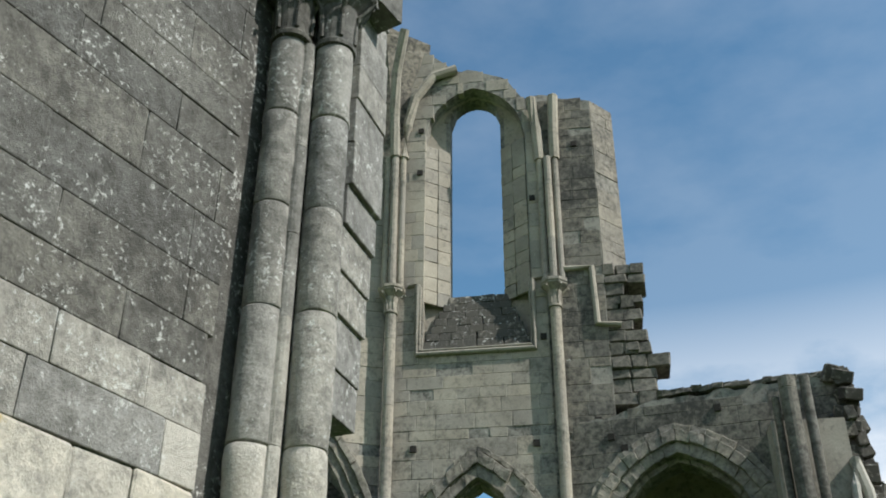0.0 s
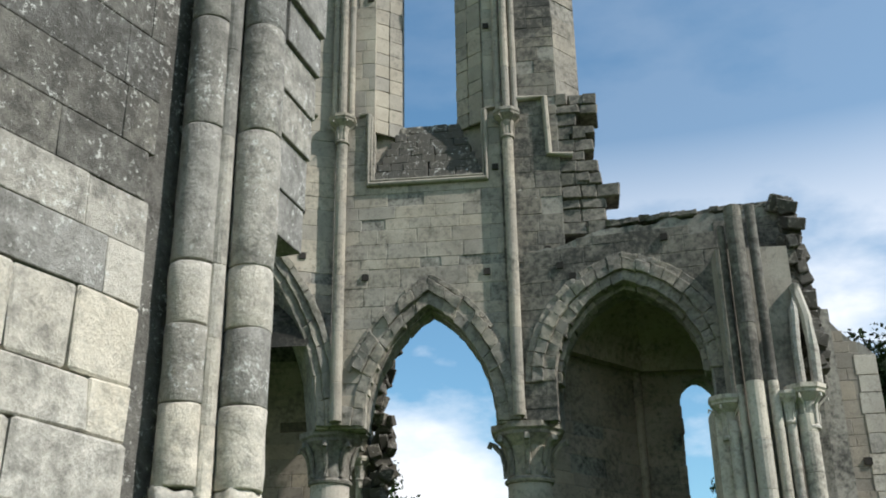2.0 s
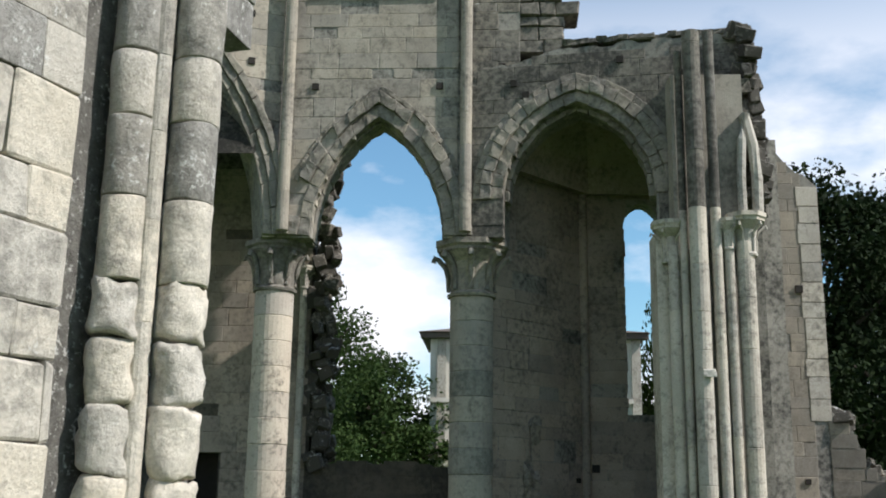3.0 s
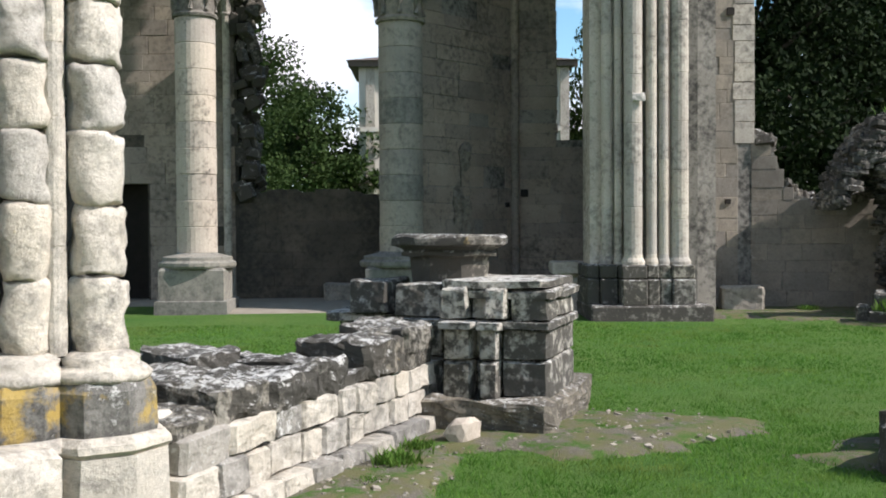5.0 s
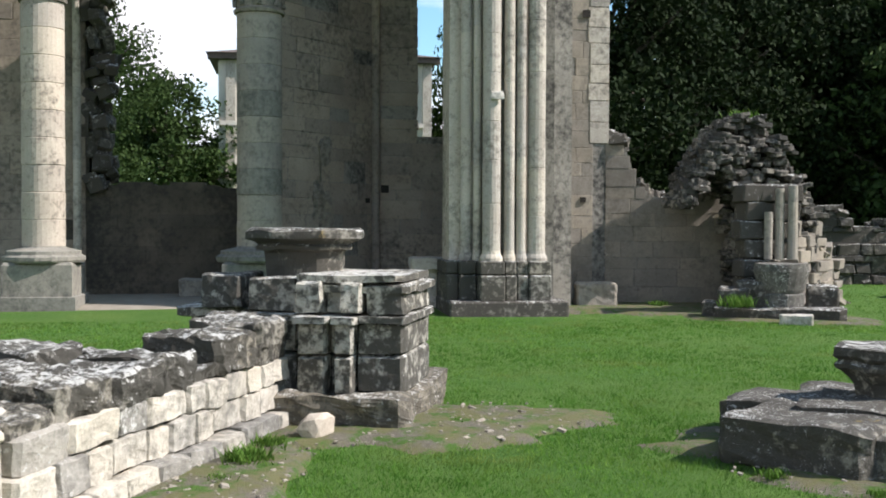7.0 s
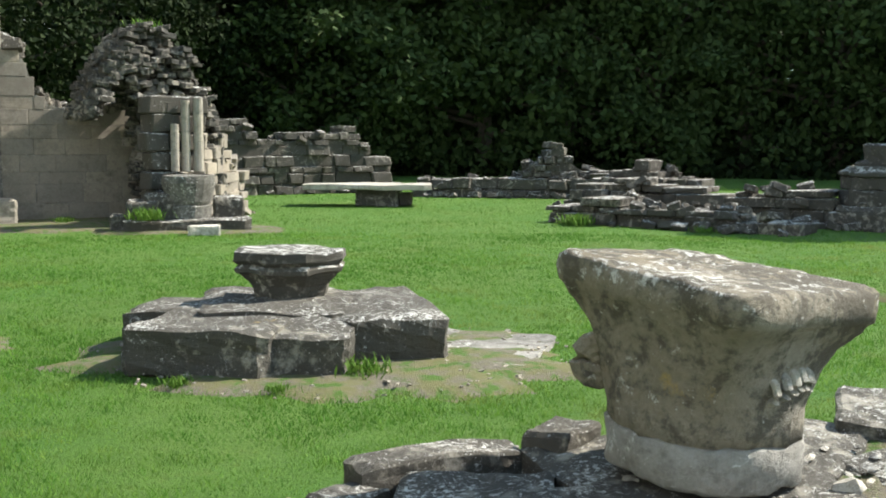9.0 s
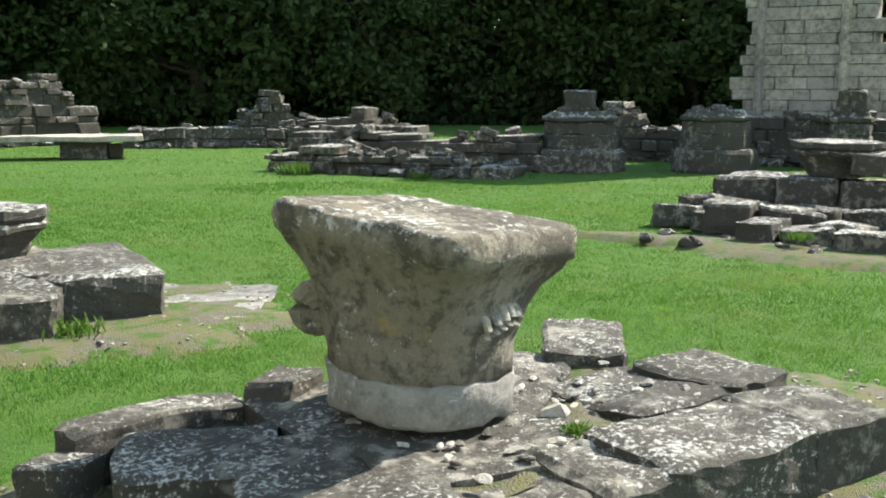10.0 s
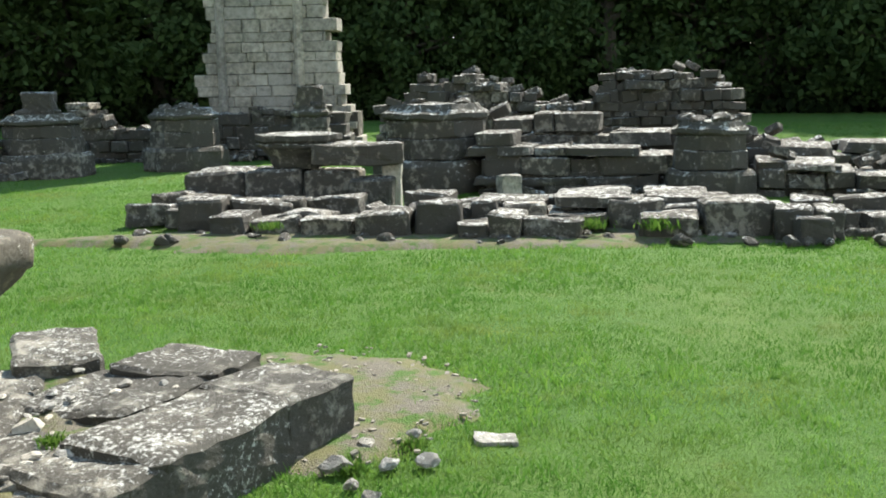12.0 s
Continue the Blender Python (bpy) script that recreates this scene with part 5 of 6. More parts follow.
def platform():
    p = thing("stone_platform", (3.9, 2.3, 0), "low platform of worn slabs and gravel, black with lichen", "platform")
    rows = [(3.78, 1.6, 0.12, 0.82, 0.5, 0.32, -20), (4.34, 1.4, 0.12, 0.5, 0.5, 0.3, -22), (3.42, 1.75, 0.1, 0.55, 0.55, 0.28, -25), (4.72, 1.95, 0.12, 0.5, 0.55, 0.3, -8), (4.25, 2.1, 0.11, 0.6, 0.62, 0.26, -15), (4.85, 2.68, 0.14, 0.75, 0.42, 0.3, 30),
            (4.15, 2.75, 0.1, 0.9, 0.6, 0.27, 20), (3.3, 2.35, 0.1, 0.95, 0.8, 0.28, -28), (3.5, 2.9, 0.11, 1.0, 0.8, 0.27, -20), (2.75, 2.5, 0.1, 0.7, 0.85, 0.26, -38), (2.62, 3.05, 0.09, 0.6, 0.55, 0.26, -42), (3.35, 3.35, 0.14, 0.35, 0.25, 0.3, 20), (2.95, 2.0, 0.08, 0.6, 0.6, 0.26, -35), (2.45, 2.4, 0.06, 0.5, 0.6, 0.2, -40)]
    for k, (x, y, z, sx, sy, sz, t) in enumerate(rows):
        boulder("slab", (x, y, z), (sx, sy, sz), t, SLAB, 90 + k, p, rough=0.028, cuts=7)
    for k, (x, y, sx, sy, sz, t) in enumerate(((2.8, 3.5, 0.75, 0.22, 0.24, -12), (2.3, 3.45, 0.24, 0.2, 0.2, 10), (4.62, 1.62, 0.32, 0.28, 0.12, 0))):
        boulder("edge_stone", (x, y, sz / 2), (sx, sy, sz), t, SLAB, 130 + k, p, rough=0.03)
    bm = bmesh.new()
    bmesh.ops.create_grid(bm, x_segments=26, y_segments=26, size=0.5, matrix=Matrix.Translation((3.75, 2.25, 0.198)) @ Matrix.Rotation(radians(-20), 4, "Z") @ Matrix.Diagonal((1.55, 1.15, 1, 1)))
    noisy(bm, 0.035, 5, 1)
    noisy(bm, 0.015, 17, 2)
    part("gravel_fill", bm, GRAVEL, p, "mossy gravel between the slabs", True)
    rng = random.Random(61)
    for k in range(60):
        s = rng.uniform(0.02, 0.065)
        q = Matrix.Rotation(radians(-20), 3, "Z") @ Vector((rng.uniform(-0.75, 0.7), rng.uniform(-0.5, 0.5), 0))
        pebble("chip", (3.72 + q.x, 2.22 + q.y, 0.245), (s * 1.5, s, s * 0.5), rng.uniform(0, 180), (NEAR_MID, SLAB, NEAR_PALE)[k % 3], k, "", parent=p)
    return p


platform()
rng = random.Random(33)
for x, y, s in ((3.98, 1.05, 0.16), (4.28, 1.0, 0.12), (4.05, 0.86, 0.14), (3.82, 0.95, 0.1), (4.1, 0.7, 0.12), (3.7, 0.85, 0.13), (4.45, 0.82, 0.08), (3.5, 1.1, 0.1)):
    pebble("loose_stone", (x, y, s * 0.2), (s * 0.85, s * rng.uniform(0.4, 0.7), s * 0.5), rng.uniform(0, 180), NEAR_MID, int(s * 900), "small pale loose stone in the grass")
boulder("loose_stone", (4.46, 0.47, 0.0), (0.11, 0.2, 0.03), 12, NEAR_MID, 3, label="flat white stone in the lawn", category="stone", rough=0.03, group="loose stones")
pebble("loose_stone", (3.66, 2.16, 0.26), (0.14, 0.07, 0.09), -40, NEAR_PALE, 9, "pale chip of stone beside the carved capital")
pebble("loose_stone", (0.12, 7.8, 0.08), (0.29, 0.22, 0.25), 15, BUFF, 12, "pale broken stone at the foot of the stump")


# ---- the fragments by the quoined wall ----
def triple_base():
    p = thing("shaft_cluster", (8.2, 17.0, 0), "stub of a triple shaft over a round drum and broken footing", "column")
    for x, y, r, top in ((8.15, 17.05, 0.075, 2.15), (8.36, 17.0, 0.085, 2.2), (7.95, 17.05, 0.07, 1.75)):
        shaft("drum", p, (x, y), r, 0.95, top, ASHLAR, 0.5, int(x * 10), seg=12)
    rng = random.Random(5)
    for z in range(7):
        for x in (7.75, 8.1, 8.4):
            stone(p, Matrix.Translation((x + rng.uniform(-0.05, 0.05), 17.4, 0.16 + z * 0.32)), (0.4, 0.45, 0.31), RUBBLE, rng, 1.0)
    bm = bmesh.new()
    lathe(bm, (7.95, 16.55, 0.18), [(0.36, 0), (0.37, 0.22), (0.33, 0.24), (0.36, 0.3), (0.44, 0.6), (0.42, 0.72)], 18, wobble=0.06)
    noisy(bm, 0.02, 5, 2)
    part("capital_drum", bm, NEAR_GREY, p)
    for x, y, z, sx, sy, sz, s in ((7.2, 16.7, 0.25, 0.5, 0.5, 0.5, 1), (7.55, 16.75, 0.3, 0.5, 0.5, 0.6, 2), (8.65, 16.5, 0.25, 0.5, 0.5, 0.55, 3), (7.9, 16.5, 0.07, 2.0, 0.9, 0.25, 4), (7.0, 16.9, 0.14, 0.5, 0.4, 0.3, 6)):
        boulder("footing_block", (x, y, z), (sx, sy, sz), -25, RUBBLE, s + 70, p, rough=0.04)
    return p


triple_base()
boulder("loose_stone", (7.75, 15.6, 0.06), (0.5, 0.3, 0.16), -25, NEAR_PALE, 5, label="pale stone in front of the shaft stub", category="stone", rough=0.03, group="loose stones")
boulder("loose_block", (5.6, 19.3, 0.22), (0.75, 0.5, 0.45), -10, ASHLAR, 7, label="squared fallen block by the wall foot", category="stone", rough=0.03)
boulder("loose_block", (-1.9, 22.0, 0.2), (0.7, 0.5, 0.4), 5, ASHLAR, 8, label="squared fallen block in the shade", category="stone", rough=0.03)
def small_capital():
    p = thing("column_stub", (2.55, 19.6, 0), "short pale column stub with a square slab", "column")
    bm = bmesh.new()
    lathe(bm, (2.55, 19.6, 0), [(0.34, 0), (0.34, 0.1), (0.27, 0.2), (0.27, 0.62), (0.33, 0.7)], 18)
    part("drum", bm, PALE, p)
    boulder("slab", (2.55, 19.6, 0.8), (0.8, 0.7, 0.22), 0, PALE, 4, p, rough=0.02)


small_capital()


def slab_table():
    p = thing("stone_table", (14.2, 20.3, 0), "long pale stone slab resting on a broken block", "stone slab")
    boulder("slab", (14.2, 20.3, 0.42), (2.9, 1.2, 0.13), -38, PALE, 4, p, rough=0.03, cuts=5)
    boulder("support", (14.35, 20.15, 0.18), (1.0, 0.7, 0.42), -38, RUBBLE, 5, p, rough=0.05)
    boulder("support", (14.85, 19.75, 0.14), (0.3, 0.3, 0.3), -38, RUBBLE, 6, p, rough=0.03)


slab_table()
line = lambda pts: (lambda f: broken_line(pts, f))
ruin_wall("ruined_wall", "low pale squared wall end in the sun", (8.7, 17.6), (10.6, 19.6), 0.7, line([(0, 1.6), (0.5, 1.5), (1, 1.0)]), ASHLAR_WARM, 82, 0.3, rough=0.5)
ruin_wall("ruined_wall", "broken limestone wall with ragged piers at its ends", (13.2, 25.6), (18.4, 25.0), 0.8, line([(0, 1.9), (0.1, 2.1), (0.2, 1.55), (0.35, 1.6), (0.6, 1.7), (0.7, 1.95), (0.85, 1.3), (1, 0.3)]), RUBBLE, 83, 0.25, (0.3, 0.7), 1.0)
ruin_wall("ruined_wall", "low dark row of blocks across the lawn", (17.5, 22.5), (20.5, 19.0), 0.8, line([(0, 0.5), (0.5, 0.55), (1, 0.6)]), RUBBLE, 84, 0.26)
ruin_wall("ruined_wall", "small heap of broken masonry", (19.2, 20.6), (20.8, 19.4), 0.9, line([(0, 0.7), (0.5, 1.45), (1, 0.7)]), RUBBLE, 85, 0.19, (0.15, 0.4), 3.0)
ruin_wall("ruined_wall", "low broken wall of grey blocks with grass before it", (14.2, 14.4), (15.2, 10.0), 1.0, line([(0, 0.35), (0.3, 0.55), (0.5, 0.42), (0.8, 0.4), (1, 0.2)]), RUBBLE, 86, 0.2, (0.4, 0.9))
ruin_wall("ruined_wall", "low broken wall of grey blocks with grass before it", (15.6, 15.2), (17.2, 9.9), 0.9, line([(0, 0.6), (0.3, 0.75), (0.5, 0.6), (0.8, 0.7), (1, 0.5)]), RUBBLE, 87, 0.22, (0.3, 0.8))
ruin_wall("ruined_wall", "small heap of broken masonry", (17.0, 15.6), (17.8, 13.9), 0.8, line([(0, 0.7), (0.5, 1.0), (1, 0.8)]), RUBBLE, 88, 0.19, (0.15, 0.4), 3.0)
ruin_wall("ruined_wall", "long ruined wall of dark rubble behind the stumps", (20.6, 11.2), (21.6, 5.4), 0.7, line([(0, 0.9), (0.1, 1.3), (0.2, 0.8), (0.5, 0.9), (1, 1.0)]), RUBBLE, 89, 0.2, (0.2, 0.5), 2.0)


def block_stump(at, sx, sy, h, turn, label, seed, top=None, sides=8):
    """A polygonal pier stump: a broad foot, a chamfer, a drum of two courses and a moulded bed on top."""
    p = thing("pier_stump", (*at, 0), label, "pier stump", "pier stumps")
    rng = random.Random(seed)
    r = (sx + sy) / 4
    tiers = (("foot", [(1.06, -0.04), (1.08, 0.02), (1.07, 0.3), (1.0, 0.36)], RUBBLE), ("course", [(0.86, 0.36), (0.88, 0.38), (0.87, 0.6), (0.85, 0.61)], RUBBLE), ("course", [(0.82, 0.615), (0.84, 0.63), (0.83, 0.8), (0.81, 0.815)], RUBBLE), ("moulding", [(0.82, 0.82), (0.9, 0.85), (0.9, 0.9), (0.78, 0.94), (0.72, 1.0)], LICHEN))
    for k, (name, prof, material) in enumerate(tiers):
        bm = bmesh.new()
        lathe(bm, (*at, 0), [(q * r, z * h) for q, z in prof], sides=sides, turn=radians(turn + 22.5))
        bmesh.ops.subdivide_edges(bm, edges=[e for e in bm.edges if e.calc_length() > 0.3], cuts=3, use_grid_fill=True)
        noisy(bm, 0.035, 3.0, seed + k)
        noisy(bm, 0.015, 11.0, seed + k)
        part(name, bm, material, p)
    if top:
        boulder("top_block", (*at, h + top / 2 - 0.04), (0.5, 0.5, top), turn + 10, RUBBLE, seed + 3, p, rough=0.05)
    for k in range(8):
        a = rng.uniform(0, 6.28)
        s = rng.uniform(0.1, 0.26)
        pebble("loose_stone", (at[0] + r * 0.5 * math.cos(a), at[1] + r * 0.5 * math.sin(a), h + s * 0.15), (s * 1.3, s, s * 0.7), rng.uniform(0, 180), RUBBLE, seed + k, "", parent=p)
    return p


block_stump((17.9, 9.9), 1.62, 1.56, 1.1, 5, "stepped pier stump with a pale block on top", 200, 0.42)
block_stump((19.3, 7.8), 1.55, 1.4, 1.12, 8, "squared dark pier stump", 210)
block_stump((20.2, 5.6), 0.9, 0.9, 1.1, 5, "squared dark pier stump", 215, 0.4)


# ---- the pale tower on the far side ----
def far_tower():
    p = thing("ruined_tower", (23.2, 7.4, 0), "tall pale fragment of a ruined tower with broken toothed edges", "ruin")
    TW = Plane((22.6, 9.0), (22.95, 5.3))
    edge = lambda v: (0.28 + 0.04 * v, 3.72 - 0.3 * min(1.0, v / 2.2) - 0.09 * v)
    core_wall("wall_body", TW, [0.3, 3.25], lambda u: [(0, 8.0 + ragged(u, 2))] if 0.6 < u < 2.9 else [(0, 0.9)], 0.8, RUBBLE, p)
    rng = random.Random(91)
    z = 0.0
    while z < 8.2:
        h = rng.uniform(0.15, 0.3)
        a, b2 = edge(z)
        a += rng.uniform(-0.2, 0.15)
        b2 += rng.uniform(-0.2, 0.2)
        if z > 2.0:
            a += 0.15
        u = a
        while u < b2 - 0.05:
            w = min(rng.uniform(0.3, 1.15), b2 - u)
            stone(p, TW.place(u + w / 2, z + h / 2, -0.3 + rng.uniform(0.0, 0.03)), (w - 0.003, 0.8, h - 0.004), WHITE_RUIN, rng, 0.5)
            u += w
        z += h
    for k, u in enumerate((2.5, 0.8)):
        strip("moulding", p, [TW.at(u, 0.2, 0.14), TW.at(u, 7.8, 0.14)], 0.1, WHITE_RUIN)
    return p


far_tower()

# ---- rows of foundations on the south lawn ----
def foundation_row():
    p = thing("foundation_row", (10.6, 1.6, 0), "low ragged foundation of dark worn blocks in the lawn", "foundation")
    rng = random.Random(44)
    for shift, h0, h1, w0, w1, gap in ((0.0, 0.2, 0.42, 0.25, 0.7, 0.3), (0.45, 0.2, 0.36, 0.3, 0.75, 0.1), (0.95, 0.2, 0.34, 0.3, 0.8, 0.12), (1.4, 0.16, 0.32, 0.3, 0.7, 0.3)):
        y = 5.3 + rng.uniform(-0.2, 0.1)
        while y > -2.5:
            w = rng.uniform(w0, w1)
            x = 10.2 + shift + 0.6 * max(0, (y - 3.4) / 1.8) + rng.uniform(-0.12, 0.14)
            h = rng.uniform(h0, h1)
            if rng.random() > gap:
                boulder("block", (x + 0.25, y - w / 2, h / 2 - 0.02), (rng.uniform(0.4, 0.6), w * 0.95, h), rng.uniform(-9, 9), RUBBLE, rng.randrange(999), p, rough=0.045, cuts=2, tilt=rng.uniform(-3, 3))
            y -= w
    for k in range(80):
        s = rng.uniform(0.06, 0.17)
        pebble("rubble_stone", (10.1 + rng.uniform(-0.25, 0.9), rng.uniform(-2.6, 5.0), s * 0.2), (s * 1.3, s, s * 0.8), rng.uniform(0, 180), RUBBLE, rng.randrange(99), "", parent=p)
    for x, y, sx, sy, z in ((11.3, 0.1, 1.1, 0.75, 0.3), (11.4, -0.75, 1.0, 0.65, 0.29)):
        boulder("cover_slab", (x, y, z), (sx, sy, 0.12), rng.uniform(-5, 5), RUBBLE, rng.randrange(99), p, rough=0.03)
    bm = bmesh.new()
    bmesh.ops.create_grid(bm, x_segments=14, y_segments=70, size=0.5, matrix=Matrix.Translation((11.1, 0.9, 0.05)) @ Matrix.Diagonal((1.3, 6.0, 1, 1)))
    noisy(bm, 0.09, 2.5, 8)
    noisy(bm, 0.05, 7, 9)
    part("gravel_fill", bm, GRAVEL, p, "gravel and earth between the blocks", True)
    return p


foundation_row()
flat_capital((12.95, 3.75, 0.5), 10, 1.05, 0.42, 7, "pale topped moulded capital on a low block platform")


def low_platform():
    p = thing("block_platform", (13.0, 3.9, 0), "low platform of squared dark blocks under fallen capitals", "platform")
    for k, (x, y, sx, sy, h) in enumerate(((12.9, 4.75, 0.9, 0.75, 0.5), (12.9, 4.0, 0.9, 0.7, 0.52), (12.9, 3.3, 0.9, 0.65, 0.5), (12.6, 2.75, 0.6, 0.5, 0.42), (12.5, 3.9, 0.3, 0.4, 0.24))):
        boulder("block", (x, y, h / 2 - 0.02), (sx, sy, h), 6, RUBBLE, 300 + k, p, rough=0.03)
    boulder("cover_slab", (12.75, 2.95, 0.68), (0.6, 1.1, 0.26), 8, RUBBLE, 320, p, rough=0.03)
    boulder("block", (12.8, 2.55, 0.28), (0.25, 0.22, 0.56), 6, PALE, 321, p, rough=0.02)
    return p


low_platform()
block_stump((15.4, 2.4), 1.7, 1.9, 1.2, 4, "squared dark pier stump with a shelf of stones", 230)
ruin_wall("ruined_wall", "broad stepped ruin of grey blocks and rubble", (14.4, 1.6), (14.2, -0.7), 0.9, line([(0, 0.85), (0.3, 0.65), (0.6, 0.6), (1, 0.55)]), RUBBLE, 92, 0.24, (0.4, 0.9))
ruin_wall("ruined_wall", "broad stepped ruin of grey blocks and rubble", (15.5, 1.6), (15.2, -2.4), 0.9, line([(0, 1.1), (0.3, 0.95), (0.6, 0.9), (1, 0.75)]), RUBBLE, 93, 0.24, (0.4, 0.9))
ruin_wall("ruined_wall", "ragged heap of dark coursed rubble", (19.2, 3.9), (19.2, 0.9), 0.9, line([(0, 1.2), (0.2, 1.55), (0.5, 1.7), (0.8, 1.4), (1, 1.0)]), RUBBLE, 94, 0.17, (0.15, 0.42), 3.0)
ruin_wall("ruined_wall", "tall ragged piece of coursed rubble wall", (18.6, 1.0), (18.2, -2.4), 1.0, line([(0, 1.15), (0.2, 1.2), (0.28, 1.6), (0.7, 1.7), (0.85, 1.45), (0.93, 1.0), (1, 0.45)]), RUBBLE, 95, 0.17, (0.15, 0.42), 3.0)
block_stump((14.2, -1.35), 1.15, 1.1, 0.95, 3, "drum-shaped stump with a pale rounded cap", 240)
ruin_wall("ruined_wall", "low ruin of loose blocks in the grass", (14.0, -2.0), (13.6, -4.6), 1.2, line([(0, 0.6), (0.3, 0.42), (0.6, 0.45), (1, 0.3)]), RUBBLE, 96, 0.2, (0.3, 0.7))
ruin_wall("ruined_wall", "long low ruin of dark blocks", (16.6, -1.6), (16.6, -6.5), 1.0, line([(0, 0.6), (0.3, 0.5), (1, 0.4)]), RUBBLE, 97, 0.24, (0.4, 0.9))
boulder("loose_stone", (14.1, 1.25, 0.14), (0.28, 0.26, 0.28), 20, PALE, 5, label="round pale loose stone by the ruin", category="stone", rough=0.03, group="loose stones")
boulder("loose_block", (10.1, -1.9, 0.1), (0.28, 0.3, 0.24), 8, RUBBLE, 6, label="short grey block lying in the grass", category="stone", rough=0.03)
boulder("loose_block", (10.9, -2.9, 0.08), (0.5, 0.8, 0.2), 8, RUBBLE, 7, label="flat dark block lying in the grass", category="stone", rough=0.03)


# ---- the house beyond the ruin ----
def house():
    p = thing("house", (2, 60, 0), "pale rendered country house with a dark tiled roof", "house")
    bm = bmesh.new()
    bmesh.ops.create_cube(bm, size=1.0, matrix=Matrix.Translation((2.05, 64, 5.4)) @ Matrix.Diagonal((11.8, 8, 10.8, 1)))
    part("wall", bm, RENDER_WALL, p)
    bm = bmesh.new()
    q = [bm.verts.new(v) for v in ((-4.5, 59.4, 10.7), (8.5, 59.4, 10.7), (8.5, 68.6, 10.7), (-4.5, 68.6, 10.7), (-1.5, 64, 11.7), (5.0, 64, 11.7))]
    for f in ((0, 1, 5, 4), (1, 2, 5), (2, 3, 4, 5), (3, 0, 4), (0, 1, 2, 3)):
        bm.faces.new([q[i] for i in f])
    part("roof", bm, ROOF, p)
    bm = bmesh.new()
    bmesh.ops.create_cube(bm, size=1.0, matrix=Matrix.Translation((2.0, 59.9, 10.55)) @ Matrix.Diagonal((12.8, 0.7, 0.35, 1)))
    part("eaves", bm, ROOF, p)
    for z in (3.4, 6.9):
        bm = bmesh.new()
        bmesh.ops.create_cube(bm, size=1.0, matrix=Matrix.Translation((1.75, 59.95, z)) @ Matrix.Diagonal((11.5, 0.25, 0.25, 1)))
        part("band", bm, RENDER_WALL, p)
    for x in (-3.2, 7.7):
        bm = bmesh.new()
        bmesh.ops.create_cube(bm, size=1.0, matrix=Matrix.Translation((x, 59.96, 5.2)) @ Matrix.Diagonal((0.5, 0.2, 10.4, 1)))
        part("corner_strip", bm, PALE, p)
    return p


house()


# ---- trees ----
def tree_mesh(seed, height, spread, clumps, leaves, size, low=0.18):
    """A tapered trunk with limbs, and a crown of many small leaves in clumps."""
    rng = np.random.RandomState(seed)
    r = random.Random(seed)
    bm = bmesh.new()
    def limb(a, b2, r0, r1):
        t = (b2 - a).normalized()
        s = t.orthogonal().normalized()
        w = t.cross(s)
        rings = [[bm.verts.new(p + (s * math.cos(k * 1.0472) + w * math.sin(k * 1.0472)) * rr) for k in range(6)] for p, rr in ((a, r0), ((a + b2) / 2 + Vector((r.uniform(-0.2, 0.2), r.uniform(-0.2, 0.2), 0)), (r0 + r1) / 2), (b2, r1))]
        for lo, hi in zip(rings, rings[1:]):
            for k in range(6):
                bm.faces.new((lo[k], lo[(k + 1) % 6], hi[(k + 1) % 6], hi[k]))
    top = Vector((r.uniform(-0.5, 0.5), r.uniform(-0.5, 0.5), height * 0.75))
    limb(Vector((0, 0, -0.3)), top, 0.028 * height, 0.006 * height)
    centres = []
    for k in range(clumps):
        f = low + (0.97 - low) * (k + r.random()) / clumps
        reach = spread * math.sin(math.pi * min(0.97, max(0.1, (f - low) / (1 - low) * 0.86 + 0.12))) ** 0.7 * r.uniform(0.25, 1.0)
        a = r.uniform(0, 2 * math.pi)
        c = Vector((reach * math.cos(a), reach * math.sin(a), f * height))
        centres.append((c, spread * r.uniform(0.16, 0.34)))
        if k % 3 == 0:
            limb(Vector((0, 0, max(0.8, f * height * 0.72))), c, 0.009 * height, 0.003 * height)
    me_t = bpy.data.meshes.new("trunk")
    bm.to_mesh(me_t)
    bm.free()
    me_t.materials.append(BARK)
    pts = []
    for c, rad in centres:
        d = rng.normal(size=(leaves, 3))
        d /= np.linalg.norm(d, axis=1)[:, None]
        pts.append(np.array(c[:]) + d * (rad * rng.uniform(0.35, 1.08, size=(leaves, 1))) * np.array([1, 1, 0.75]))
    pts = np.concatenate(pts)
    n = len(pts)
    u = rng.normal(size=(n, 3))
    u /= np.linalg.norm(u, axis=1)[:, None]
    v = np.cross(u, rng.normal(size=(n, 3)))
    v /= np.linalg.norm(v, axis=1)[:, None]
    s = size * rng.uniform(0.6, 1.3, size=(n, 1))
    quad = np.stack([pts - u * s, pts + v * s * 0.55, pts + u * s, pts - v * s * 0.55], 1).reshape(-1, 3)
    me_c = bpy.data.meshes.new("crown")
    me_c.from_pydata(quad.tolist(), [], np.arange(4 * n).reshape(-1, 4).tolist())
    return me_t, me_c


def make_tree(at, meshes, leaf, label, name="tree", group=""):
    p = thing(name, (*at, 0), label, "tree", group)
    for me in meshes:
        ob = new(me.name, me)
        ob.parent = p
        if not me.materials:
            me.materials.append(leaf)
    return p


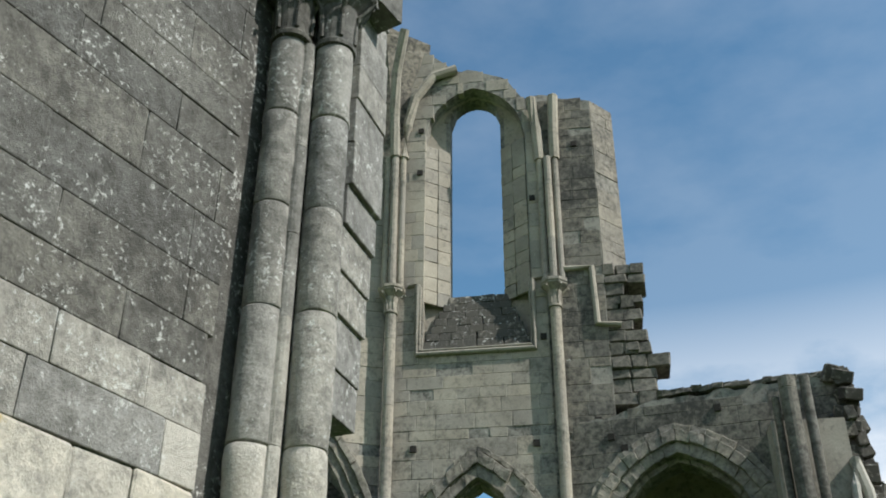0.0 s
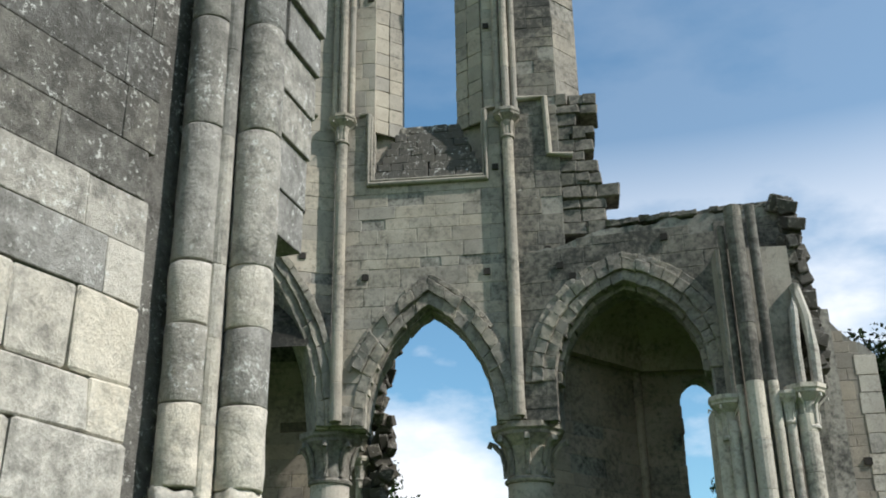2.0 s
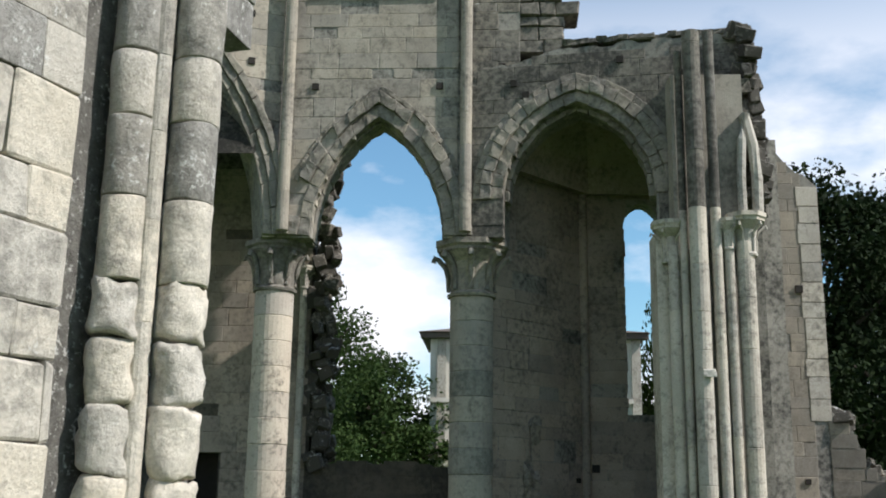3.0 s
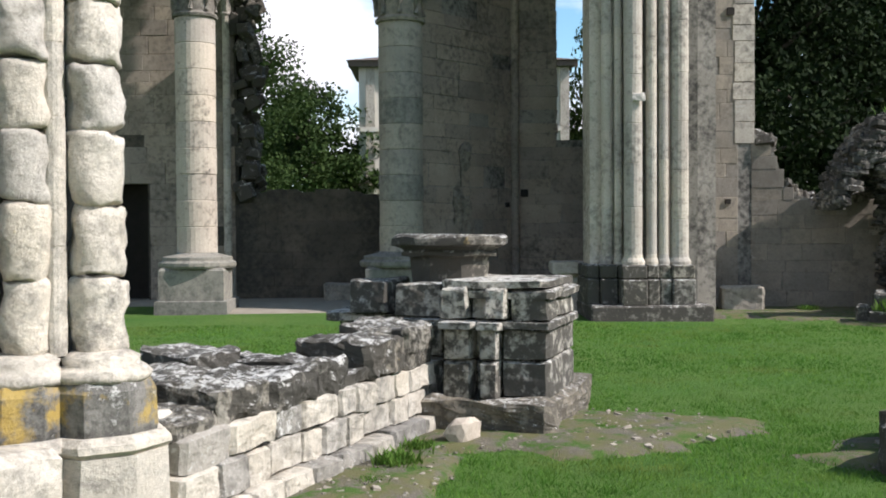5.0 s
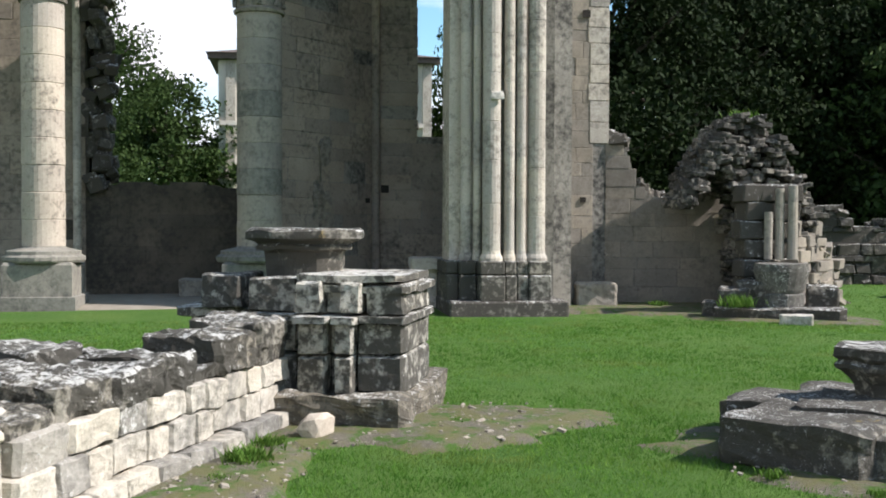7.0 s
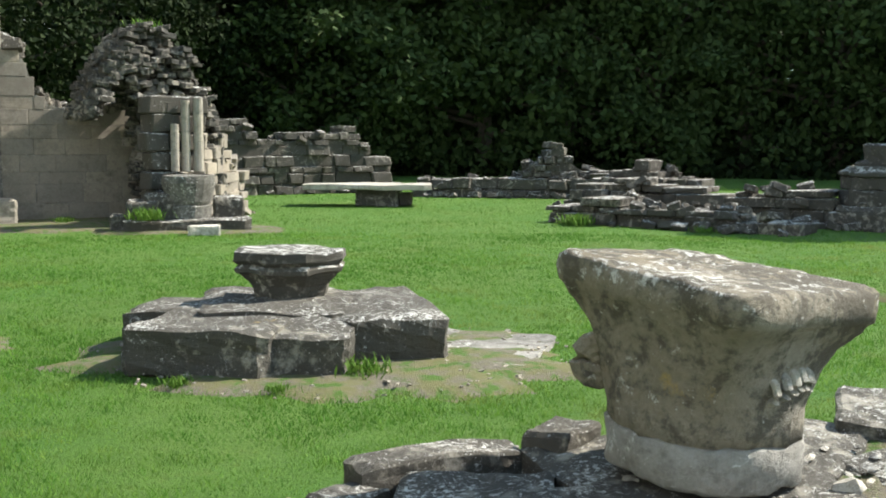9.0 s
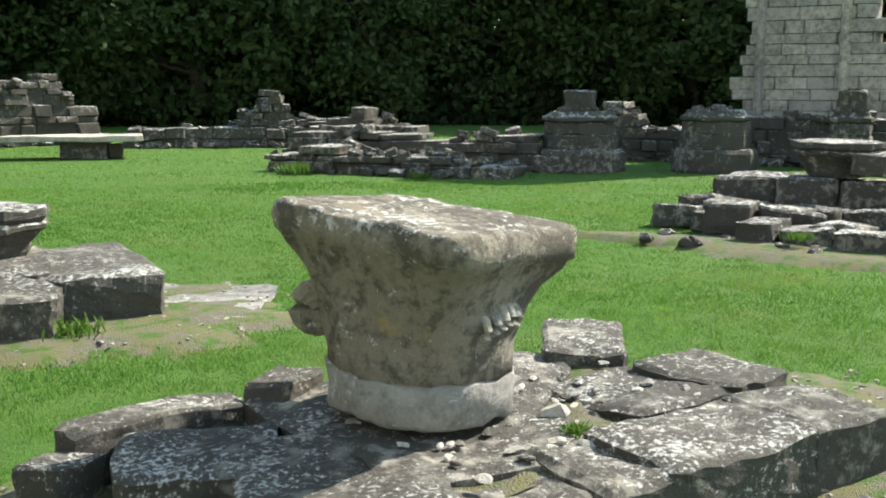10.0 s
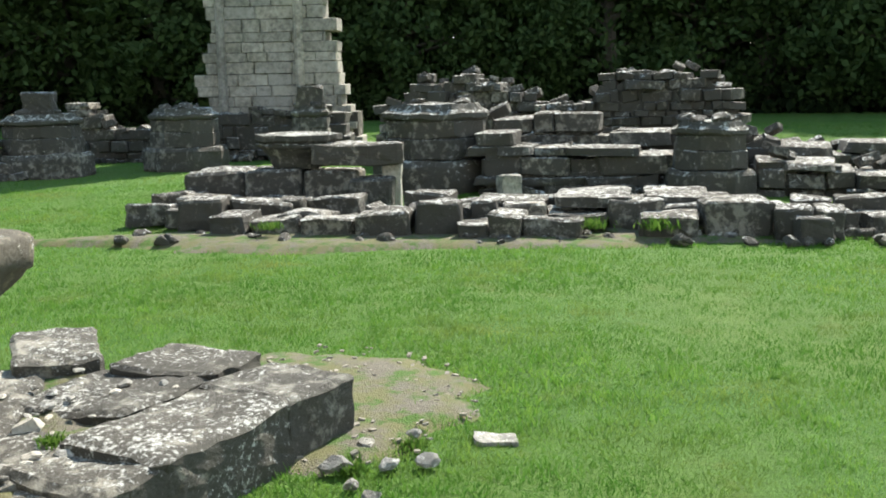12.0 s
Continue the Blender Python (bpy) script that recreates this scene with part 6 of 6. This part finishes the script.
oak = make_tree((-9.2, 44), tree_mesh(3, 11.5, 4.6, 84, 420, 0.095, 0.1), LEAF, "broad green leafy tree beyond the ruin", "leafy_tree")
far_oak = make_tree((-6.5, 60), tree_mesh(4, 9.0, 4.2, 80, 170, 0.15, 0.1), LEAF, "broad green leafy tree beyond the ruin", "leafy_tree")
for x, y, a, s, s2 in ((-3.6, 62, 2, 0.9, 0.7), (-9.5, 66, 3, 1.1, 0.9), (-13, 62, 4, 1.1, 0.9), (-17, 58, 5, 1.2, 1.1), (11.0, 65, 2.5, 0.72, 1.68), (14.5, 68, 1.5, 0.9, 1.0), (-22, 50, 1.2, 1.2, 1.2)):
    copy_thing(far_oak, Matrix.Translation((x, y, 0)) @ Matrix.Rotation(a, 4, "Z") @ Matrix.Diagonal((s, s, s2, 1)))
# the first tree's leaf colour is darkened for shade cast by its neighbours
dark = [make_tree((9.5, 33), tree_mesh(11, 11.5, 4.4, 96, 420, 0.11, 0.04), SHADED_LEAF, "tall dark woodland tree with dense foliage", "woodland_tree", "woodland edge"),
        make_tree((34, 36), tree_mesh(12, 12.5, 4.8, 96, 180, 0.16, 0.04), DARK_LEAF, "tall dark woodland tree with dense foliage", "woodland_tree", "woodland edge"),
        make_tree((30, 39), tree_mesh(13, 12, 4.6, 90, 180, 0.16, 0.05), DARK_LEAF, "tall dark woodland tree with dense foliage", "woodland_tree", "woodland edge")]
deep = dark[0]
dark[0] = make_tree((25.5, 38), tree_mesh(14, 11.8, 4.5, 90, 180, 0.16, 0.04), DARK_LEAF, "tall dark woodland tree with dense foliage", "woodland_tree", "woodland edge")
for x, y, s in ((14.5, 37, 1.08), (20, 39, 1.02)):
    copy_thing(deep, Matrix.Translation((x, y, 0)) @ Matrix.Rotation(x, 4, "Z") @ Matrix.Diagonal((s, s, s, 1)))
rng = random.Random(500)
for ring, (dist, step) in enumerate(((46, 3.4), (52, 4.0))):
    a = 22.0 + ring * 2
    while a < 128:
        d = dist + rng.uniform(-2.0, 2.0)
        x, y = d * math.sin(radians(a)), d * math.cos(radians(a))
        s = rng.uniform(0.85, 1.2)
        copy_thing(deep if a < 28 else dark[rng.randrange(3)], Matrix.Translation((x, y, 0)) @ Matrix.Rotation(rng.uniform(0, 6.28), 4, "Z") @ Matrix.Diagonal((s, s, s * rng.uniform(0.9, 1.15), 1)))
        a += math.degrees(step / d) * rng.uniform(0.8, 1.2)


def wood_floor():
    """Undergrowth between the trunks in the shade-darkened leaf colour, out to where the wood closes."""
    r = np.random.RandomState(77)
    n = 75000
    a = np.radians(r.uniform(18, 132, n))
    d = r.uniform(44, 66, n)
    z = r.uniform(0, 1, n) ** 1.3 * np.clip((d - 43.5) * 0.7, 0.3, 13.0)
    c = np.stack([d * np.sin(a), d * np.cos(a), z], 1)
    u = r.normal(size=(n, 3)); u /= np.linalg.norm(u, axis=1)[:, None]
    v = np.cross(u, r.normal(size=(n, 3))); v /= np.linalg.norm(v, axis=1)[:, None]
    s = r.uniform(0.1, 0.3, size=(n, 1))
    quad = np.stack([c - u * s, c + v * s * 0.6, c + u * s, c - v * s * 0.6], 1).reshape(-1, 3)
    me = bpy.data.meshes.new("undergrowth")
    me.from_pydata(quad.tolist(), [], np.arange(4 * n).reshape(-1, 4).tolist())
    tagged(finish(new("undergrowth", me), SHADED_LEAF), "undergrowth at the edge of the wood, darkened for shade", "undergrowth", kind="stuff")


wood_floor()


def gravel_chips():
    """Small stones strewn over the bare ground."""
    rng = random.Random(271)
    p = thing("gravel", (1.0, 8.2, 0), "small grey stones strewn over bare soil", "gravel", kind="stuff")
    rows = []
    for px, py, rx, ry, turn in PATCHES[:4] + PATCHES[6:]:
        for k in range(190):
            a, q = rng.uniform(0, 6.283), math.sqrt(rng.random()) * 0.95
            v = Matrix.Rotation(radians(turn), 3, "Z") @ Vector((rx * q * math.cos(a), ry * q * math.sin(a), 0))
            size = rng.uniform(0.008, 0.024) * (2.2 if rng.random() < 0.05 else 1.0)
            m = Matrix.Translation((px + v.x, py + v.y, 0.03 * (1 - q * q) + 0.012)) @ Euler((rng.uniform(-0.3, 0.3), rng.uniform(-0.3, 0.3), rng.uniform(0, 6.28))).to_matrix().to_4x4()
            rows.append((m, (size * 1.5, size, size * 0.6), rng.randrange(8)))
    joined_stones("chips", p, rows, ASHLAR_FAR)


gravel_chips()

# ---- grass and weeds ----
def free_of_stone(x, y):
    ok = np.ones(len(x), bool)
    for px, py, rx, ry, turn in PATCHES:
        c, s = math.cos(radians(turn)), math.sin(radians(turn))
        dx, dy = x - px, y - py
        q = ((c * dx + s * dy) / rx) ** 2 + ((-s * dx + c * dy) / ry) ** 2
        ok &= q > 0.45 + 0.55 * np.random.RandomState(5).uniform(0, 1, len(x))
    return ok


def grass():
    r = np.random.RandomState(8)
    n = 620000
    a = np.radians(r.uniform(-22, 118, n))
    d = 2.6 + 15.0 * r.uniform(0, 1, n) ** 1.25
    a = np.concatenate([a, np.radians(r.uniform(-180, 180, 90000))])
    d = np.concatenate([d, 9.0 * r.uniform(0, 1, 90000) ** 0.6])
    a = np.concatenate([a, np.radians(r.uniform(10, 118, 150000))])
    d = np.concatenate([d, r.uniform(16.5, 36.0, 150000)])
    n = len(a)
    x, y = d * np.sin(a), d * np.cos(a)
    keep = free_of_stone(x, y) | (r.uniform(0, 1, n) < 0.3)
    keep &= ~((y > 17.2) & (x < 5)) & ~((x < 0.1 + 0.3 * (y - 8)) & (y < 10) & (y > 4) & (x > -1.6))
    x, y, d = x[keep], y[keep], d[keep]
    n = len(x)
    ground_z = np.array([0.035 * noise.noise((px * 0.35, py * 0.35, 2.0)) - 0.025 for px, py in zip(x, y)])
    tuft = np.array([noise.noise((px * 4.0, py * 4.0, 5.0)) for px, py in zip(x, y)])
    h = r.uniform(0.014, 0.036, n) * (1.05 + 0.9 * np.clip(tuft, -0.6, 0.8)) * np.where(r.uniform(0, 1, n) < 0.03, 1.7, 1.0)
    w = r.uniform(0.002, 0.0042, n) * (0.7 + d * 0.09)
    t = r.uniform(0, 2 * np.pi, n)
    lean = r.uniform(0.2, 0.9, n) * h
    lt = r.uniform(0, 2 * np.pi, n)
    p0 = np.stack([x - w * np.cos(t), y - w * np.sin(t), ground_z], 1)
    p1 = np.stack([x + w * np.cos(t), y + w * np.sin(t), ground_z], 1)
    p2 = np.stack([x + lean * np.cos(lt), y + lean * np.sin(lt), ground_z + h], 1)
    me = bpy.data.meshes.new("grass")
    me.vertices.add(3 * n)
    me.vertices.foreach_set("co", np.stack([p0, p1, p2], 1).ravel())
    me.loops.add(3 * n)
    me.loops.foreach_set("vertex_index", np.arange(3 * n, dtype=np.int32))
    me.polygons.add(n)
    me.polygons.foreach_set("loop_start", np.arange(0, 3 * n, 3, dtype=np.int32))
    me.update()
    me.validate()
    tagged(finish(new("grass", me), BLADE), "short mown green grass", "grass", kind="stuff")


grass()


def weed(at, size, n, seed, label, material=WEED, lift=0.0):
    r = np.random.RandomState(seed)
    c = np.array([at[0], at[1], at[2]]) + r.normal(size=(n, 3)) * np.array([size, size, 0]) * 0.45
    h = r.uniform(0.2, 0.8, (n, 1)) * size
    a = r.uniform(0, 6.28, n)
    out = np.stack([np.cos(a), np.sin(a), np.zeros(n)], 1)
    side = np.stack([-np.sin(a), np.cos(a), np.zeros(n)], 1)
    tip = c + out * h * 0.6 + np.array([0, 0, 1]) * h
    mid = c + out * h * 0.25 + np.array([0, 0, 1]) * h * 0.6
    w = 0.035 * size + 0.002
    quad = np.stack([c, mid + side * w, tip, mid - side * w], 1).reshape(-1, 3)
    me = bpy.data.meshes.new("weed")
    me.from_pydata(quad.tolist(), [], np.arange(4 * n).reshape(-1, 4).tolist())
    return tagged(finish(new("weed_tuft", me), material), label, "weed", "weeds", "stuff")


for k, (x, y, z, s, n) in enumerate(((-0.35, 7.0, 0.0, 0.28, 120), (-0.2, 7.5, 0.0, 0.22, 80), (-0.5, 6.5, 0, 0.16, 50), (3.95, 5.75, 0.0, 0.3, 60), (2.9, 6.2, 0, 0.15, 60), (3.3, 5.7, 0, 0.12, 40), (1.2, 8.2, 0.0, 0.14, 30), (7.1, 16.3, 0.2, 0.5, 60), (6.7, 18.9, 0.0, 0.3, 80), (4.0, 1.0, 0.0, 0.12, 60), (4.3, 0.8, 0, 0.1, 40), (3.55, 2.0, 0.24, 0.1, 40), (13.9, 13.4, 0, 0.5, 90), (14.4, 11.0, 0, 0.3, 40), (8.4, 19.1, 3.5, 0.45, 40), (10.2, 3.3, 0.1, 0.2, 50), (10.2, -0.5, 0.1, 0.3, 60), (10.3, 0.1, 0.1, 0.25, 40), (17.6, -2.6, 0.3, 0.6, 150), (4.1, 3.0, 0.2, 0.12, 40), (-1.45, 6.4, 0.62, 0.14, 20))):
    weed((x, y, z), s * 0.62, n * 3, 900 + k, "tuft of green weeds among the stones")
